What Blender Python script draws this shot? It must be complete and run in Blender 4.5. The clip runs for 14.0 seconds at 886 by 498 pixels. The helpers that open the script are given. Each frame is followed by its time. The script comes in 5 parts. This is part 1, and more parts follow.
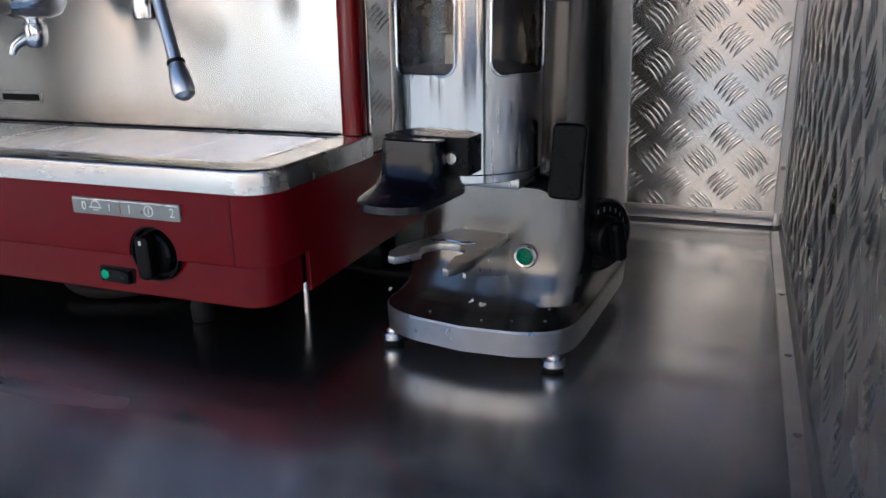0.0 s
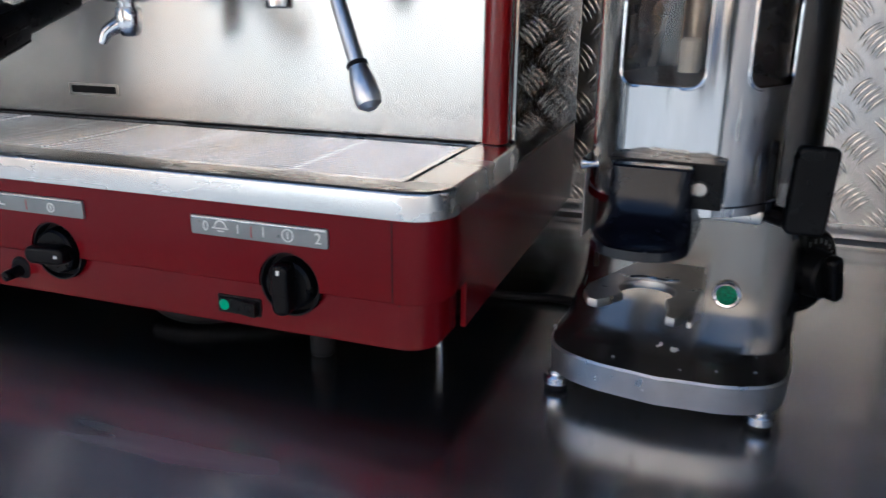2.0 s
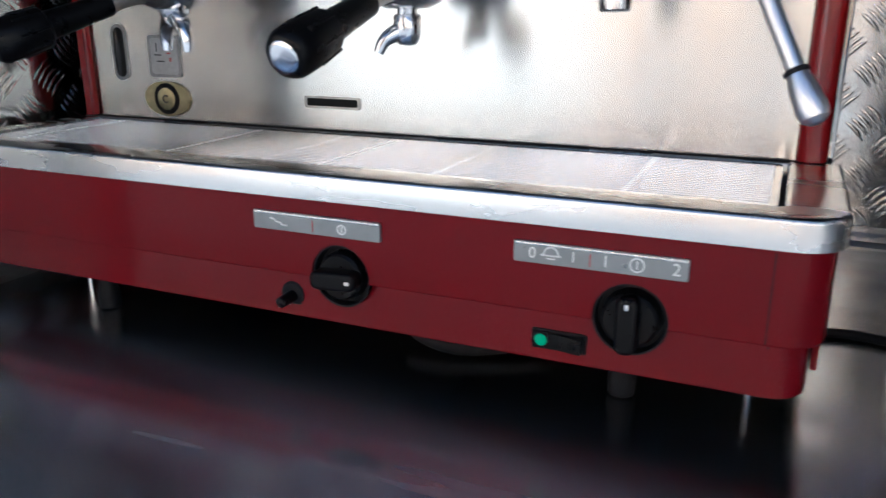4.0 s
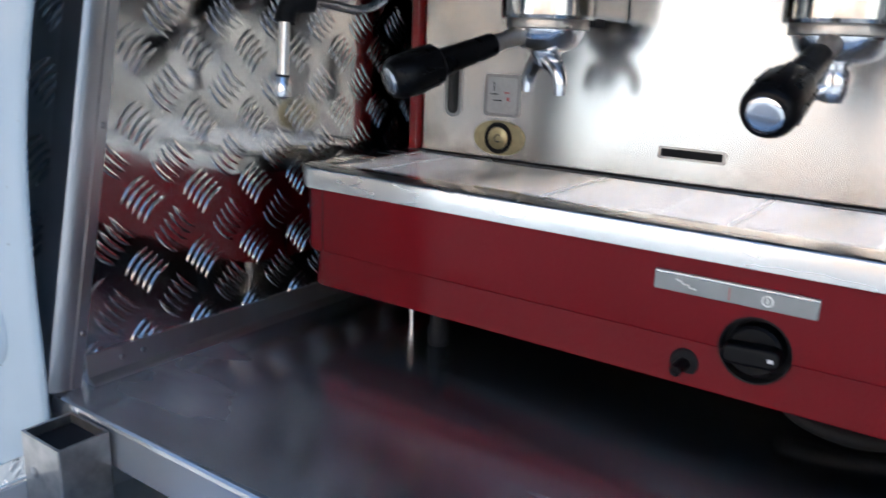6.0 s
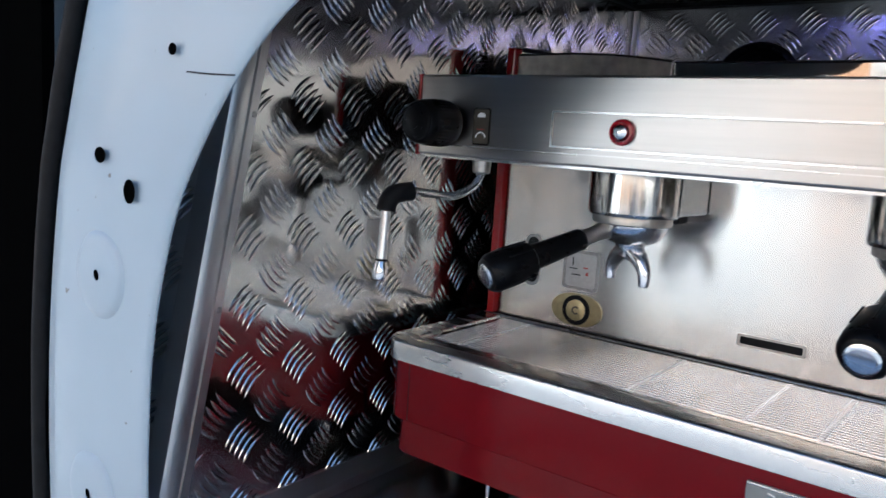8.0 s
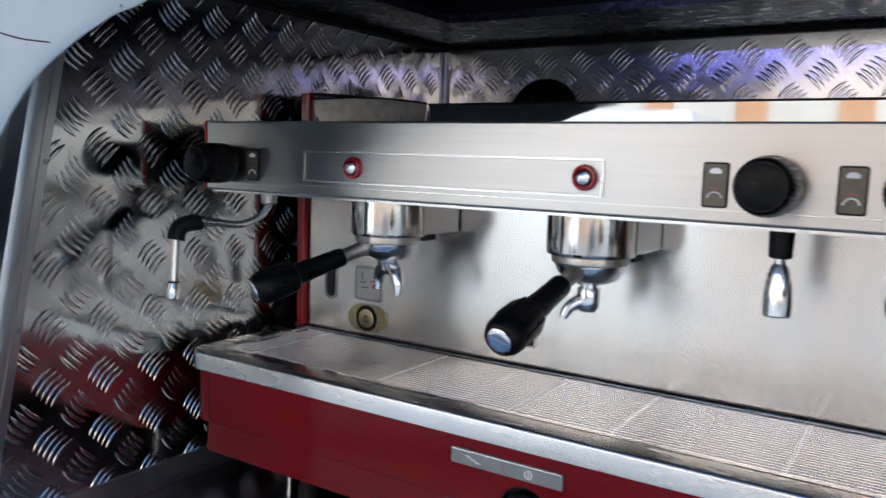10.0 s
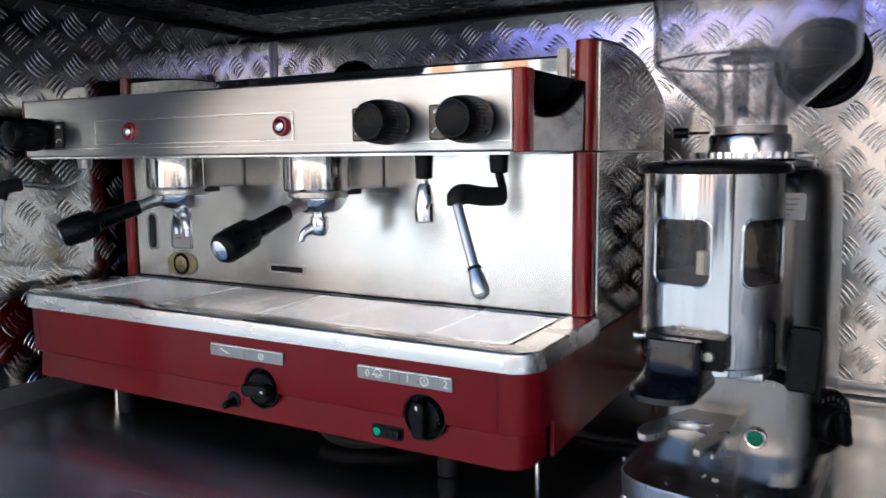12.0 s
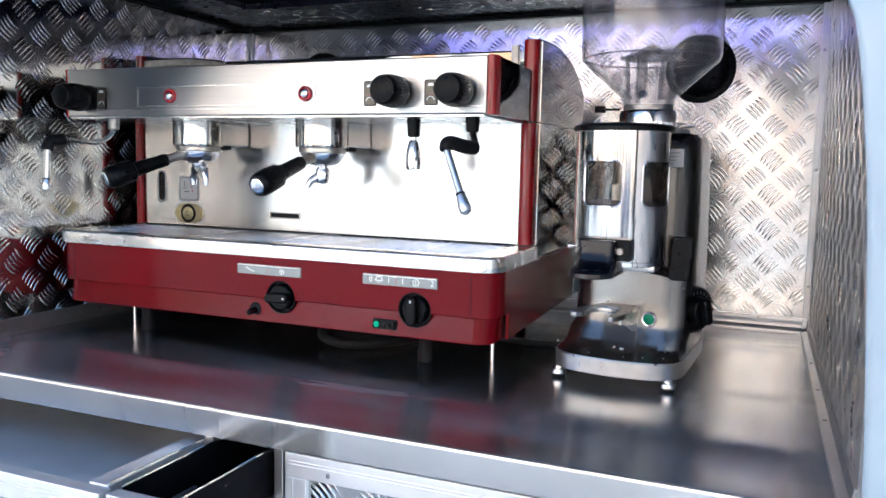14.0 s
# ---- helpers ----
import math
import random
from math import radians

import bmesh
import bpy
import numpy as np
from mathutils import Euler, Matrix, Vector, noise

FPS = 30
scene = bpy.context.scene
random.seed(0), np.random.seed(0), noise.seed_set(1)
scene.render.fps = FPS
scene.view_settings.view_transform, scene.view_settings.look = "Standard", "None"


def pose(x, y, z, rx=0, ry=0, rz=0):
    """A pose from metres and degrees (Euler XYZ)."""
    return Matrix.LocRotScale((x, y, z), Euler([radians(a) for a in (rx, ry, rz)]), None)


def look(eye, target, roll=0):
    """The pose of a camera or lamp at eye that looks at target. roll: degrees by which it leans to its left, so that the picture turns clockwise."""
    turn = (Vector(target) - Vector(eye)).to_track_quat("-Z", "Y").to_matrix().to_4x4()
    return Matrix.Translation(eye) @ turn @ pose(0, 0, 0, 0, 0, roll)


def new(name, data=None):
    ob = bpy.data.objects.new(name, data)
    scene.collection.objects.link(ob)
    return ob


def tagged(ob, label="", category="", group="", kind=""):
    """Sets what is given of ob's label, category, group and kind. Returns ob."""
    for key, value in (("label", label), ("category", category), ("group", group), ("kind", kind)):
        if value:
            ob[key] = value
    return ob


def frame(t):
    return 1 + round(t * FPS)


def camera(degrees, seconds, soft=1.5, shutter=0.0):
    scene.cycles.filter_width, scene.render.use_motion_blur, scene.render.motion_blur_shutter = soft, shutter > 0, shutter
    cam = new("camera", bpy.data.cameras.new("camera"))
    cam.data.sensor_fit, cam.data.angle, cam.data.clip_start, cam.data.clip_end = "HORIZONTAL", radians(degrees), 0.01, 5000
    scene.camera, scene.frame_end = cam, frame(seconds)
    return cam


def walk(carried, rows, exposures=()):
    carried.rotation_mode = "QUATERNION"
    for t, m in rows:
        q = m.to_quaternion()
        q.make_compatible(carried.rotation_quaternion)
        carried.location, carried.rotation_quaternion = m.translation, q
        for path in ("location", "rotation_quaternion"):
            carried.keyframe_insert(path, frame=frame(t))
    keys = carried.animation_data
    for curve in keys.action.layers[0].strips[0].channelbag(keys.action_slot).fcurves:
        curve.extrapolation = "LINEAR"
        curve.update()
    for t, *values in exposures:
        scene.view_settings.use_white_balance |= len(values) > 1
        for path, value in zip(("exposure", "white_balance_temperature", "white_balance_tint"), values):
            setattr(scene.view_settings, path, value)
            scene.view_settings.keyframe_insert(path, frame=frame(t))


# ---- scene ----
SKY, SUN = 0.14, 3.0
cam = camera(59.2, 14.0, shutter=0.4)
PATH = [
    (0, (0.5676, -0.5359, 0.2986), (0.2265, 0.3584, 0.0091), -0.79),
    (0.5, (0.5316, -0.5311, 0.3005), (0.2152, 0.3713, 0.0079), -0.05),
    (1, (0.4961, -0.5177, 0.3032), (0.1885, 0.3859, 0.0051), 0.17),
    (1.5, (0.4464, -0.4999, 0.3049), (0.1342, 0.4003, 0.0014), 0.40),
    (2, (0.3851, -0.4906, 0.3061), (0.0654, 0.4054, -0.0020), 0.50),
    (2.5, (0.3330, -0.4965, 0.3079), (-0.0021, 0.3936, -0.0010), 0.45),
    (2.7, (0.3159, -0.4974, 0.3087), (-0.0302, 0.3881, -0.0014), 0.24),
    (4.8, (0.0842, -0.5325, 0.2908), (-0.3369, 0.3302, 0.0107), 0.58),
    (5, (0.0670, -0.5426, 0.2927), (-0.3681, 0.3136, 0.0143), 0.84),
    (5.5, (0.0199, -0.5528, 0.2943), (-0.4715, 0.2743, 0.0214), 1.35),
    (6, (-0.0307, -0.5708, 0.3025), (-0.5782, 0.2264, 0.0478), 2.29),
    (6.5, (-0.0646, -0.5852, 0.3205), (-0.6596, 0.1894, 0.1060), 2.91),
    (7, (-0.0837, -0.5953, 0.3512), (-0.7045, 0.1671, 0.1689), 3.38),
    (7.2, (-0.0853, -0.6004, 0.3613), (-0.7111, 0.1608, 0.1914), 3.69),
    (9.3, (0.0634, -0.6238, 0.4178), (-0.4931, 0.1986, 0.3000), 2.79),
    (9.5, (0.0928, -0.6201, 0.4170), (-0.4631, 0.2031, 0.3018), 2.65),
    (10, (0.1604, -0.6245, 0.4167), (-0.3778, 0.2107, 0.3040), 1.88),
    (10.5, (0.2411, -0.6313, 0.4088), (-0.2840, 0.2129, 0.3009), 1.30),
    (11, (0.3362, -0.6443, 0.4054), (-0.1764, 0.2064, 0.2889), 0.52),
    (11.5, (0.4226, -0.6596, 0.3875), (-0.0741, 0.2004, 0.2711), -0.12),
    (12, (0.4990, -0.6899, 0.3700), (0.0111, 0.1749, 0.2522), -0.54),
    (12.5, (0.5264, -0.7651, 0.3510), (0.0695, 0.1169, 0.2352), -0.52),
    (13, (0.5248, -0.8633, 0.3245), (0.1048, 0.0383, 0.2209), 0.23),
    (13.5, (0.5194, -0.9611, 0.3186), (0.1394, -0.0428, 0.2081), 0.62),
    (14, (0.5431, -1.0133, 0.3019), (0.1656, -0.0933, 0.1965), 1.20),
]
walk(cam, [(t, look(eye, target, roll)) for t, eye, target, roll in PATH], [(t, stops, 5100, 3) for t, stops in ((0.0, 1.15), (2.5, 1.22), (5.0, 1.48), (7.0, 1.57), (9.5, 1.18), (11.0, 1.26), (12.5, 1.72), (14.0, 2.05))])


# ---- world, sun, exterior light ----
world = bpy.data.worlds.new("sky")
scene.world = world
world.use_nodes = True
_wn = world.node_tree.nodes
_sky = _wn.new("ShaderNodeTexSky")
_sky.sky_type, _sky.sun_disc = "NISHITA", False
_sky.ozone_density, _sky.dust_density = 1.0, 7.0
_sky.sun_elevation, _sky.sun_rotation = radians(35.5), radians(20)
world.node_tree.links.new(_sky.outputs[0], _wn["Background"].inputs[0])
_wn["Background"].inputs[1].default_value = SKY

sun = new("sun", bpy.data.lights.new("sun", "SUN"))
sun.data.energy, sun.data.angle, sun.data.color = SUN, radians(0.5), (1.0, 0.97, 0.93)
sun.matrix_world = look((6, 16, 12.2), (0, 0, 0))


# ---- materials ----
def material(name, colour, rough=0.5, metal=0.0, vary=0.0, scale=30.0, bump=0.0, bump_scale=200.0, stretch=(1, 1, 1),
             rough_vary=0.0, coat=0.0, spots=None, spec=0.5, grain=None, aniso=0.0, smear=None, scuff=None, dip=None):
    """A principled surface with cloudy variation, a second finer variation of gloss, bump and optional specks."""
    m = bpy.data.materials.new(name)
    m.use_nodes = True
    nt = m.node_tree
    b = nt.nodes["Principled BSDF"]
    b.inputs["Base Color"].default_value = (*colour, 1)
    b.inputs["Roughness"].default_value = rough
    b.inputs["Metallic"].default_value = metal
    b.inputs["Coat Weight"].default_value = coat
    b.inputs["Coat Roughness"].default_value = 0.08
    b.inputs["Specular IOR Level"].default_value = spec
    if aniso:
        b.inputs["Anisotropic"].default_value = aniso
        tg = nt.nodes.new("ShaderNodeTangent")
        tg.direction_type, tg.axis = "RADIAL", "X"
        nt.links.new(tg.outputs[0], b.inputs["Tangent"])
    tc = nt.nodes.new("ShaderNodeTexCoord")
    mp = nt.nodes.new("ShaderNodeMapping")
    mp.inputs["Scale"].default_value = stretch
    nt.links.new(tc.outputs["Object"], mp.inputs["Vector"])

    def noisy(sc, detail=4.0):
        n = nt.nodes.new("ShaderNodeTexNoise")
        n.inputs["Scale"].default_value = sc
        n.inputs["Detail"].default_value = detail
        nt.links.new(mp.outputs[0], n.inputs["Vector"])
        return n.outputs["Fac"]

    def ranged(fac, lo, hi, frm=0.3, to=0.7):
        r = nt.nodes.new("ShaderNodeMapRange")
        r.inputs["From Min"].default_value, r.inputs["From Max"].default_value = frm, to
        r.inputs["To Min"].default_value, r.inputs["To Max"].default_value = lo, hi
        nt.links.new(fac, r.inputs["Value"])
        return r.outputs[0]

    colour_out = None
    if vary:
        mix = nt.nodes.new("ShaderNodeMix")
        mix.data_type = "RGBA"
        mix.inputs["A"].default_value = (*[c * (1 - vary) for c in colour], 1)
        mix.inputs["B"].default_value = (*[min(1, c * (1 + vary)) for c in colour], 1)
        nt.links.new(ranged(noisy(scale), 0, 1), mix.inputs["Factor"])
        colour_out = mix.outputs["Result"]
    if spots:
        size, cut, spot_colour = spots
        fac = ranged(noisy(size, 2.0), 0, 1, cut, cut + 0.02)
        mix = nt.nodes.new("ShaderNodeMix")
        mix.data_type = "RGBA"
        mix.inputs["A"].default_value = (*colour, 1)
        if colour_out:
            nt.links.new(colour_out, mix.inputs["A"])
        mix.inputs["B"].default_value = (*spot_colour, 1)
        nt.links.new(fac, mix.inputs["Factor"])
        colour_out = mix.outputs["Result"]
    if colour_out:
        nt.links.new(colour_out, b.inputs["Base Color"])
    if rough_vary:
        nt.links.new(ranged(noisy(scale * 1.7), max(0.02, rough - rough_vary), rough + rough_vary), b.inputs["Roughness"])
    if smear:
        turn, along, across, lo, hi, swell = smear
        sm = nt.nodes.new("ShaderNodeMapping")
        sm.inputs["Rotation"].default_value = (0, 0, radians(turn))
        sm.inputs["Scale"].default_value = (along, across, 1)
        nt.links.new(tc.outputs["Object"], sm.inputs["Vector"])
        sn = nt.nodes.new("ShaderNodeTexNoise")
        sn.inputs["Scale"].default_value, sn.inputs["Detail"].default_value, sn.inputs["Distortion"].default_value = 1.0, 1.5, 0.5
        nt.links.new(sm.outputs[0], sn.inputs["Vector"])
        nt.links.new(ranged(sn.outputs["Fac"], lo, hi, 0.25, 0.80), b.inputs["Roughness"])
        wave = nt.nodes.new("ShaderNodeBump")
        wave.inputs["Distance"].default_value = swell
        nt.links.new(sn.outputs["Fac"], wave.inputs["Height"])
        nt.links.new(wave.outputs[0], b.inputs["Normal"])
        if dip:
            # a shallow ripple along the folded front edge: its slope grows to steep over one width and dies away over the next
            begin, width, rest, steep = dip

            def sums(kind, a, c):
                n = nt.nodes.new("ShaderNodeMath")
                n.operation = kind
                for k, q in enumerate((a, c)):
                    if isinstance(q, (int, float)):
                        n.inputs[k].default_value = q
                    else:
                        nt.links.new(q, n.inputs[k])
                return n.outputs[0]

            axes = nt.nodes.new("ShaderNodeSeparateXYZ")
            nt.links.new(tc.outputs["Object"], axes.inputs[0])
            ahead = sums("MAXIMUM", sums("SUBTRACT", sums("MULTIPLY", axes.outputs[1], -1.0), begin), 0.0)
            curved = sums("MINIMUM", ahead, width)
            after = sums("MINIMUM", sums("SUBTRACT", ahead, curved), rest)
            fall = sums("ADD", sums("MULTIPLY", sums("MULTIPLY", curved, curved), steep / (2 * width)),
                        sums("SUBTRACT", sums("MULTIPLY", after, steep), sums("MULTIPLY", sums("MULTIPLY", after, after), steep / (2 * rest))))
            roll_off = nt.nodes.new("ShaderNodeBump")
            roll_off.inputs["Distance"].default_value = 1.0
            nt.links.new(sums("MULTIPLY", fall, -1.0), roll_off.inputs["Height"])
            nt.links.new(roll_off.outputs[0], wave.inputs["Normal"])
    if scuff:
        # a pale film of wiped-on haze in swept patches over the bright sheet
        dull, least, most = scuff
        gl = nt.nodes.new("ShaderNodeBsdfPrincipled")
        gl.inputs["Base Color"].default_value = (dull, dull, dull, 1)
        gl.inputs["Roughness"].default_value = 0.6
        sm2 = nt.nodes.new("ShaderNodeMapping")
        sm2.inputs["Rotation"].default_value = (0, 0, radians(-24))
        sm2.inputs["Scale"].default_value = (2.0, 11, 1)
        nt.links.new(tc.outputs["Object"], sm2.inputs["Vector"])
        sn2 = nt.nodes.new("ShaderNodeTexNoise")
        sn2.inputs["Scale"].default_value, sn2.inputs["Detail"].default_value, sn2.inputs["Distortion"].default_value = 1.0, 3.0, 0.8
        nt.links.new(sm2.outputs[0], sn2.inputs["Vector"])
        # painted daylight: strong along the front and free end, faint under the machine
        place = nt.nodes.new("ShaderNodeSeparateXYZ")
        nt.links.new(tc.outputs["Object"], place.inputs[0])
        daylit = nt.nodes.new("ShaderNodeMath")
        daylit.operation = "MAXIMUM"
        nt.links.new(ranged(place.outputs[1], 1.0, 0.05, -0.290, -0.150), daylit.inputs[0])
        nt.links.new(ranged(place.outputs[0], 0.05, 0.8, 0.24, 0.40), daylit.inputs[1])
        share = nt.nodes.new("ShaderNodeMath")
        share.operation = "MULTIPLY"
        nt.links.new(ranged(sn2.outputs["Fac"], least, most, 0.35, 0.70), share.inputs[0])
        nt.links.new(daylit.outputs[0], share.inputs[1])
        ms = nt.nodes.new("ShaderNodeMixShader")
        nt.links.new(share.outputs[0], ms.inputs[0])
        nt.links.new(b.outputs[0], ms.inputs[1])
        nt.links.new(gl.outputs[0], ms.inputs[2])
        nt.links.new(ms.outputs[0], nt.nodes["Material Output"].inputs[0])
    if bump:
        bp = nt.nodes.new("ShaderNodeBump")
        bp.inputs["Strength"].default_value = 1.0
        bp.inputs["Distance"].default_value = bump
        nt.links.new(noisy(bump_scale, 3.0), bp.inputs["Height"])
        nt.links.new(bp.outputs[0], b.inputs["Normal"])
    if grain:
        fine, depth = grain
        gm = nt.nodes.new("ShaderNodeMapping")
        gm.inputs["Scale"].default_value = fine
        nt.links.new(tc.outputs["Object"], gm.inputs["Vector"])
        gn = nt.nodes.new("ShaderNodeTexNoise")
        gn.inputs["Scale"].default_value, gn.inputs["Detail"].default_value = 1.0, 2.0
        nt.links.new(gm.outputs[0], gn.inputs["Vector"])
        gb = nt.nodes.new("ShaderNodeBump")
        gb.inputs["Distance"].default_value = depth
        nt.links.new(gn.outputs["Fac"], gb.inputs["Height"])
        nt.links.new(gb.outputs[0], b.inputs["Normal"])
    return m


def clear_material(name, tint, gloss_rough=0.05, haze=0.0):
    """Thin clear or smoky plastic: see-through with a Fresnel sheen and a little scatter from dust."""
    m = bpy.data.materials.new(name)
    m.use_nodes = True
    nt = m.node_tree
    nt.nodes.remove(nt.nodes["Principled BSDF"])
    out = nt.nodes["Material Output"]
    tr = nt.nodes.new("ShaderNodeBsdfTransparent")
    tr.inputs[0].default_value = (*tint, 1)
    df = nt.nodes.new("ShaderNodeBsdfDiffuse")
    df.inputs[0].default_value = (0.6, 0.6, 0.6, 1)
    gl = nt.nodes.new("ShaderNodeBsdfGlossy")
    gl.inputs["Roughness"].default_value = gloss_rough
    lw = nt.nodes.new("ShaderNodeLayerWeight")
    lw.inputs["Blend"].default_value = 0.5
    pw = nt.nodes.new("ShaderNodeMath")
    pw.operation = "POWER"
    pw.inputs[1].default_value = 4.0
    nt.links.new(lw.outputs["Facing"], pw.inputs[0])
    fr = nt.nodes.new("ShaderNodeMath")
    fr.operation = "MULTIPLY_ADD"
    fr.inputs[1].default_value, fr.inputs[2].default_value = 0.75, 0.045
    nt.links.new(pw.outputs[0], fr.inputs[0])
    m1 = nt.nodes.new("ShaderNodeMixShader")
    m1.inputs[0].default_value = haze
    nt.links.new(tr.outputs[0], m1.inputs[1])
    nt.links.new(df.outputs[0], m1.inputs[2])
    m2 = nt.nodes.new("ShaderNodeMixShader")
    nt.links.new(fr.outputs[0], m2.inputs[0])
    nt.links.new(m1.outputs[0], m2.inputs[1])
    nt.links.new(gl.outputs[0], m2.inputs[2])
    nt.links.new(m2.outputs[0], out.inputs[0])
    return m


def lamp_material(name, colour, strength):
    m = bpy.data.materials.new(name)
    m.use_nodes = True
    b = m.node_tree.nodes["Principled BSDF"]
    b.inputs["Base Color"].default_value = (*colour, 1)
    b.inputs["Emission Color"].default_value = (*colour, 1)
    b.inputs["Emission Strength"].default_value = strength
    return m


RED = material("red enamel", (0.118, 0.0021, 0.0054), 0.16, spec=0.14, vary=0.08, scale=6, bump=0.00003, bump_scale=900, rough_vary=0.05)
RED_DARK = material("red enamel rail", (0.20, 0.006, 0.008), 0.16, spec=0.45, vary=0.1, scale=12)
BRUSHED = material("brushed steel", (0.62, 0.615, 0.60), 0.25, 1.0, vary=0.04, scale=9, rough_vary=0.05, grain=((25, 25, 2600), 0.000008))
BRUSHED_FRONT = material("brushed steel sheet", (0.46, 0.445, 0.42), 0.30, 1.0, vary=0.03, scale=260, stretch=(0.04, 1, 1), rough_vary=0.02, aniso=0.7)
# near-black floor colour stands in for the shade below the grate
PAN_SHADE = material("tray floor with painted shade", (0.012, 0.0115, 0.011), 0.6, 0.0, spec=0.1, vary=0.3, scale=40)
GRATE_STEEL = material("bright grate steel", (0.93, 0.93, 0.93), 0.24, 1.0, vary=0.04, scale=40, rough_vary=0.04)
# faint upright streaks in the colour stand in for smeared reflections
PLATE_STEEL = material("smooth steel back plate", (0.60, 0.58, 0.545), 0.22, 1.0, vary=0.07, scale=13, stretch=(1, 1, 0.16), rough_vary=0.04, aniso=0.75)
RIM_STEEL = material("satin steel rim", (0.58, 0.575, 0.565), 0.25, 1.0, vary=0.05, scale=25, stretch=(0.2, 1, 1), rough_vary=0.06)
MIRROR_STEEL = material("polished steel panel", (0.33, 0.32, 0.31), 0.035, 1.0, vary=0.06, scale=14, bump=0.000012, bump_scale=35, rough_vary=0.02)
CHROME = material("chrome", (0.75, 0.75, 0.76), 0.15, 1.0, vary=0.05, scale=60, rough_vary=0.05)
CHROME_CHAMBER = material("polished aluminium", (0.58, 0.575, 0.57), 0.10, 1.0, vary=0.04, scale=40, rough_vary=0.02, bump=0.00014, bump_scale=60, stretch=(1, 1, 0.04))
GROUP_STEEL = material("satin brew group steel", (0.50, 0.485, 0.46), 0.13, 1.0, vary=0.18, scale=90, stretch=(1, 1, 0.01), rough_vary=0.06)
DULL_STEEL = material("dull steel", (0.42, 0.40, 0.37), 0.38, 1.0, vary=0.2, scale=80, rough_vary=0.1)
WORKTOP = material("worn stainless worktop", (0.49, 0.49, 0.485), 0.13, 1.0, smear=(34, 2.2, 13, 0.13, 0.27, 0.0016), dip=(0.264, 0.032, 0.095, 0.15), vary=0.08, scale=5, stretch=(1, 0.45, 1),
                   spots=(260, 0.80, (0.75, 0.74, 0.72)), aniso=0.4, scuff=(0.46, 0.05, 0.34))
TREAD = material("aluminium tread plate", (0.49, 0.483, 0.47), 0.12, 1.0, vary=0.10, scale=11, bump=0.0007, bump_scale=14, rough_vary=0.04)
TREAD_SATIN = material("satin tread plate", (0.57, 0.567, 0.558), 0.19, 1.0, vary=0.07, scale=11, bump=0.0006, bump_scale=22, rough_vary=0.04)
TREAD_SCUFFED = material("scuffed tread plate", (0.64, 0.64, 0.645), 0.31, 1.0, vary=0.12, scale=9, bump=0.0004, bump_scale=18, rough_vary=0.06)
TREAD_BAR = material("tread plate bars", (0.66, 0.65, 0.63), 0.17, 1.0, vary=0.08, scale=40, rough_vary=0.06)
ALU = material("anodised aluminium profile", (0.50, 0.50, 0.51), 0.34, 1.0, vary=0.07, scale=30, stretch=(1, 1, 0.3), rough_vary=0.06,
               spots=(190, 0.78, (0.75, 0.75, 0.75)))
WAND_STEEL = material("satin wand steel", (0.74, 0.735, 0.73), 0.36, 1.0, vary=0.05, scale=60, rough_vary=0.05)
FRAME_ALU = material("bright aluminium frame", (0.72, 0.73, 0.75), 0.42, 0.8, vary=0.05, scale=30, rough_vary=0.06)
SCREW = material("zinc screw", (0.30, 0.30, 0.30), 0.35, 1.0, vary=0.2, scale=300)
PLASTIC = material("black plastic", (0.003, 0.003, 0.0034), 0.32, spec=0.12, vary=0.25, scale=60, bump=0.00004, bump_scale=900, rough_vary=0.08)
PLASTIC_NAVY = material("blue-black plastic", (0.003, 0.0035, 0.007), 0.24, spec=0.4, vary=0.2, scale=50, rough_vary=0.06)
RUBBER = material("black rubber", (0.007, 0.007, 0.008), 0.62, spec=0.15, vary=0.25, scale=90, bump=0.0001, bump_scale=400)
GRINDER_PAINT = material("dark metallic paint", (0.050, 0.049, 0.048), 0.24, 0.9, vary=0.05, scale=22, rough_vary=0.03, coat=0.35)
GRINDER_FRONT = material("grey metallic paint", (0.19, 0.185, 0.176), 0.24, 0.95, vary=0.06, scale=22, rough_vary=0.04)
FORK_STEEL = material("satin cast metal", (0.46, 0.455, 0.44), 0.32, 1.0, vary=0.08, scale=60, rough_vary=0.06)
DRAWER_STEEL = material("matt steel drawer floor", (0.60, 0.605, 0.605), 0.36, 0.6, vary=0.06, scale=14, rough_vary=0.06)
GRINDER_BAND = material("worn grey metallic paint", (0.50, 0.49, 0.475), 0.34, 0.95, vary=0.10, scale=40, rough_vary=0.08, spots=(130, 0.76, (0.7, 0.69, 0.66)))
WHITE_PAINT = material("white van paint", (0.335, 0.405, 0.46), 0.34, spec=0.3, vary=0.05, scale=5, coat=0.15, rough_vary=0.05,
                       spots=(70, 0.745, (0.16, 0.15, 0.13)))
DEEP_SHADE = material("painted deep shade", (0.0015, 0.0015, 0.0015), 0.9, spec=0.0)
DARK_LINING_SHADE = material("dark lining and painted shade", (0.004, 0.004, 0.005), 0.6, spec=0.08, vary=0.3, scale=20, bump=0.001, bump_scale=40)
CEILING_MAT = material("black glossy sheet", (0.010, 0.010, 0.011), 0.30, spec=0.5, vary=0.3, scale=30, bump=0.0012, bump_scale=36, rough_vary=0.1)
BRONZE = material("bronze-grey label", (0.085, 0.076, 0.058), 0.35, 0.5, vary=0.15, scale=90)
PLATE_GREY = material("grey label plate", (0.24, 0.25, 0.245), 0.32, 0.6, vary=0.08, scale=60, rough_vary=0.05)
PRINT_WHITE = material("white print", (0.72, 0.72, 0.70), 0.5, vary=0.05, scale=200)
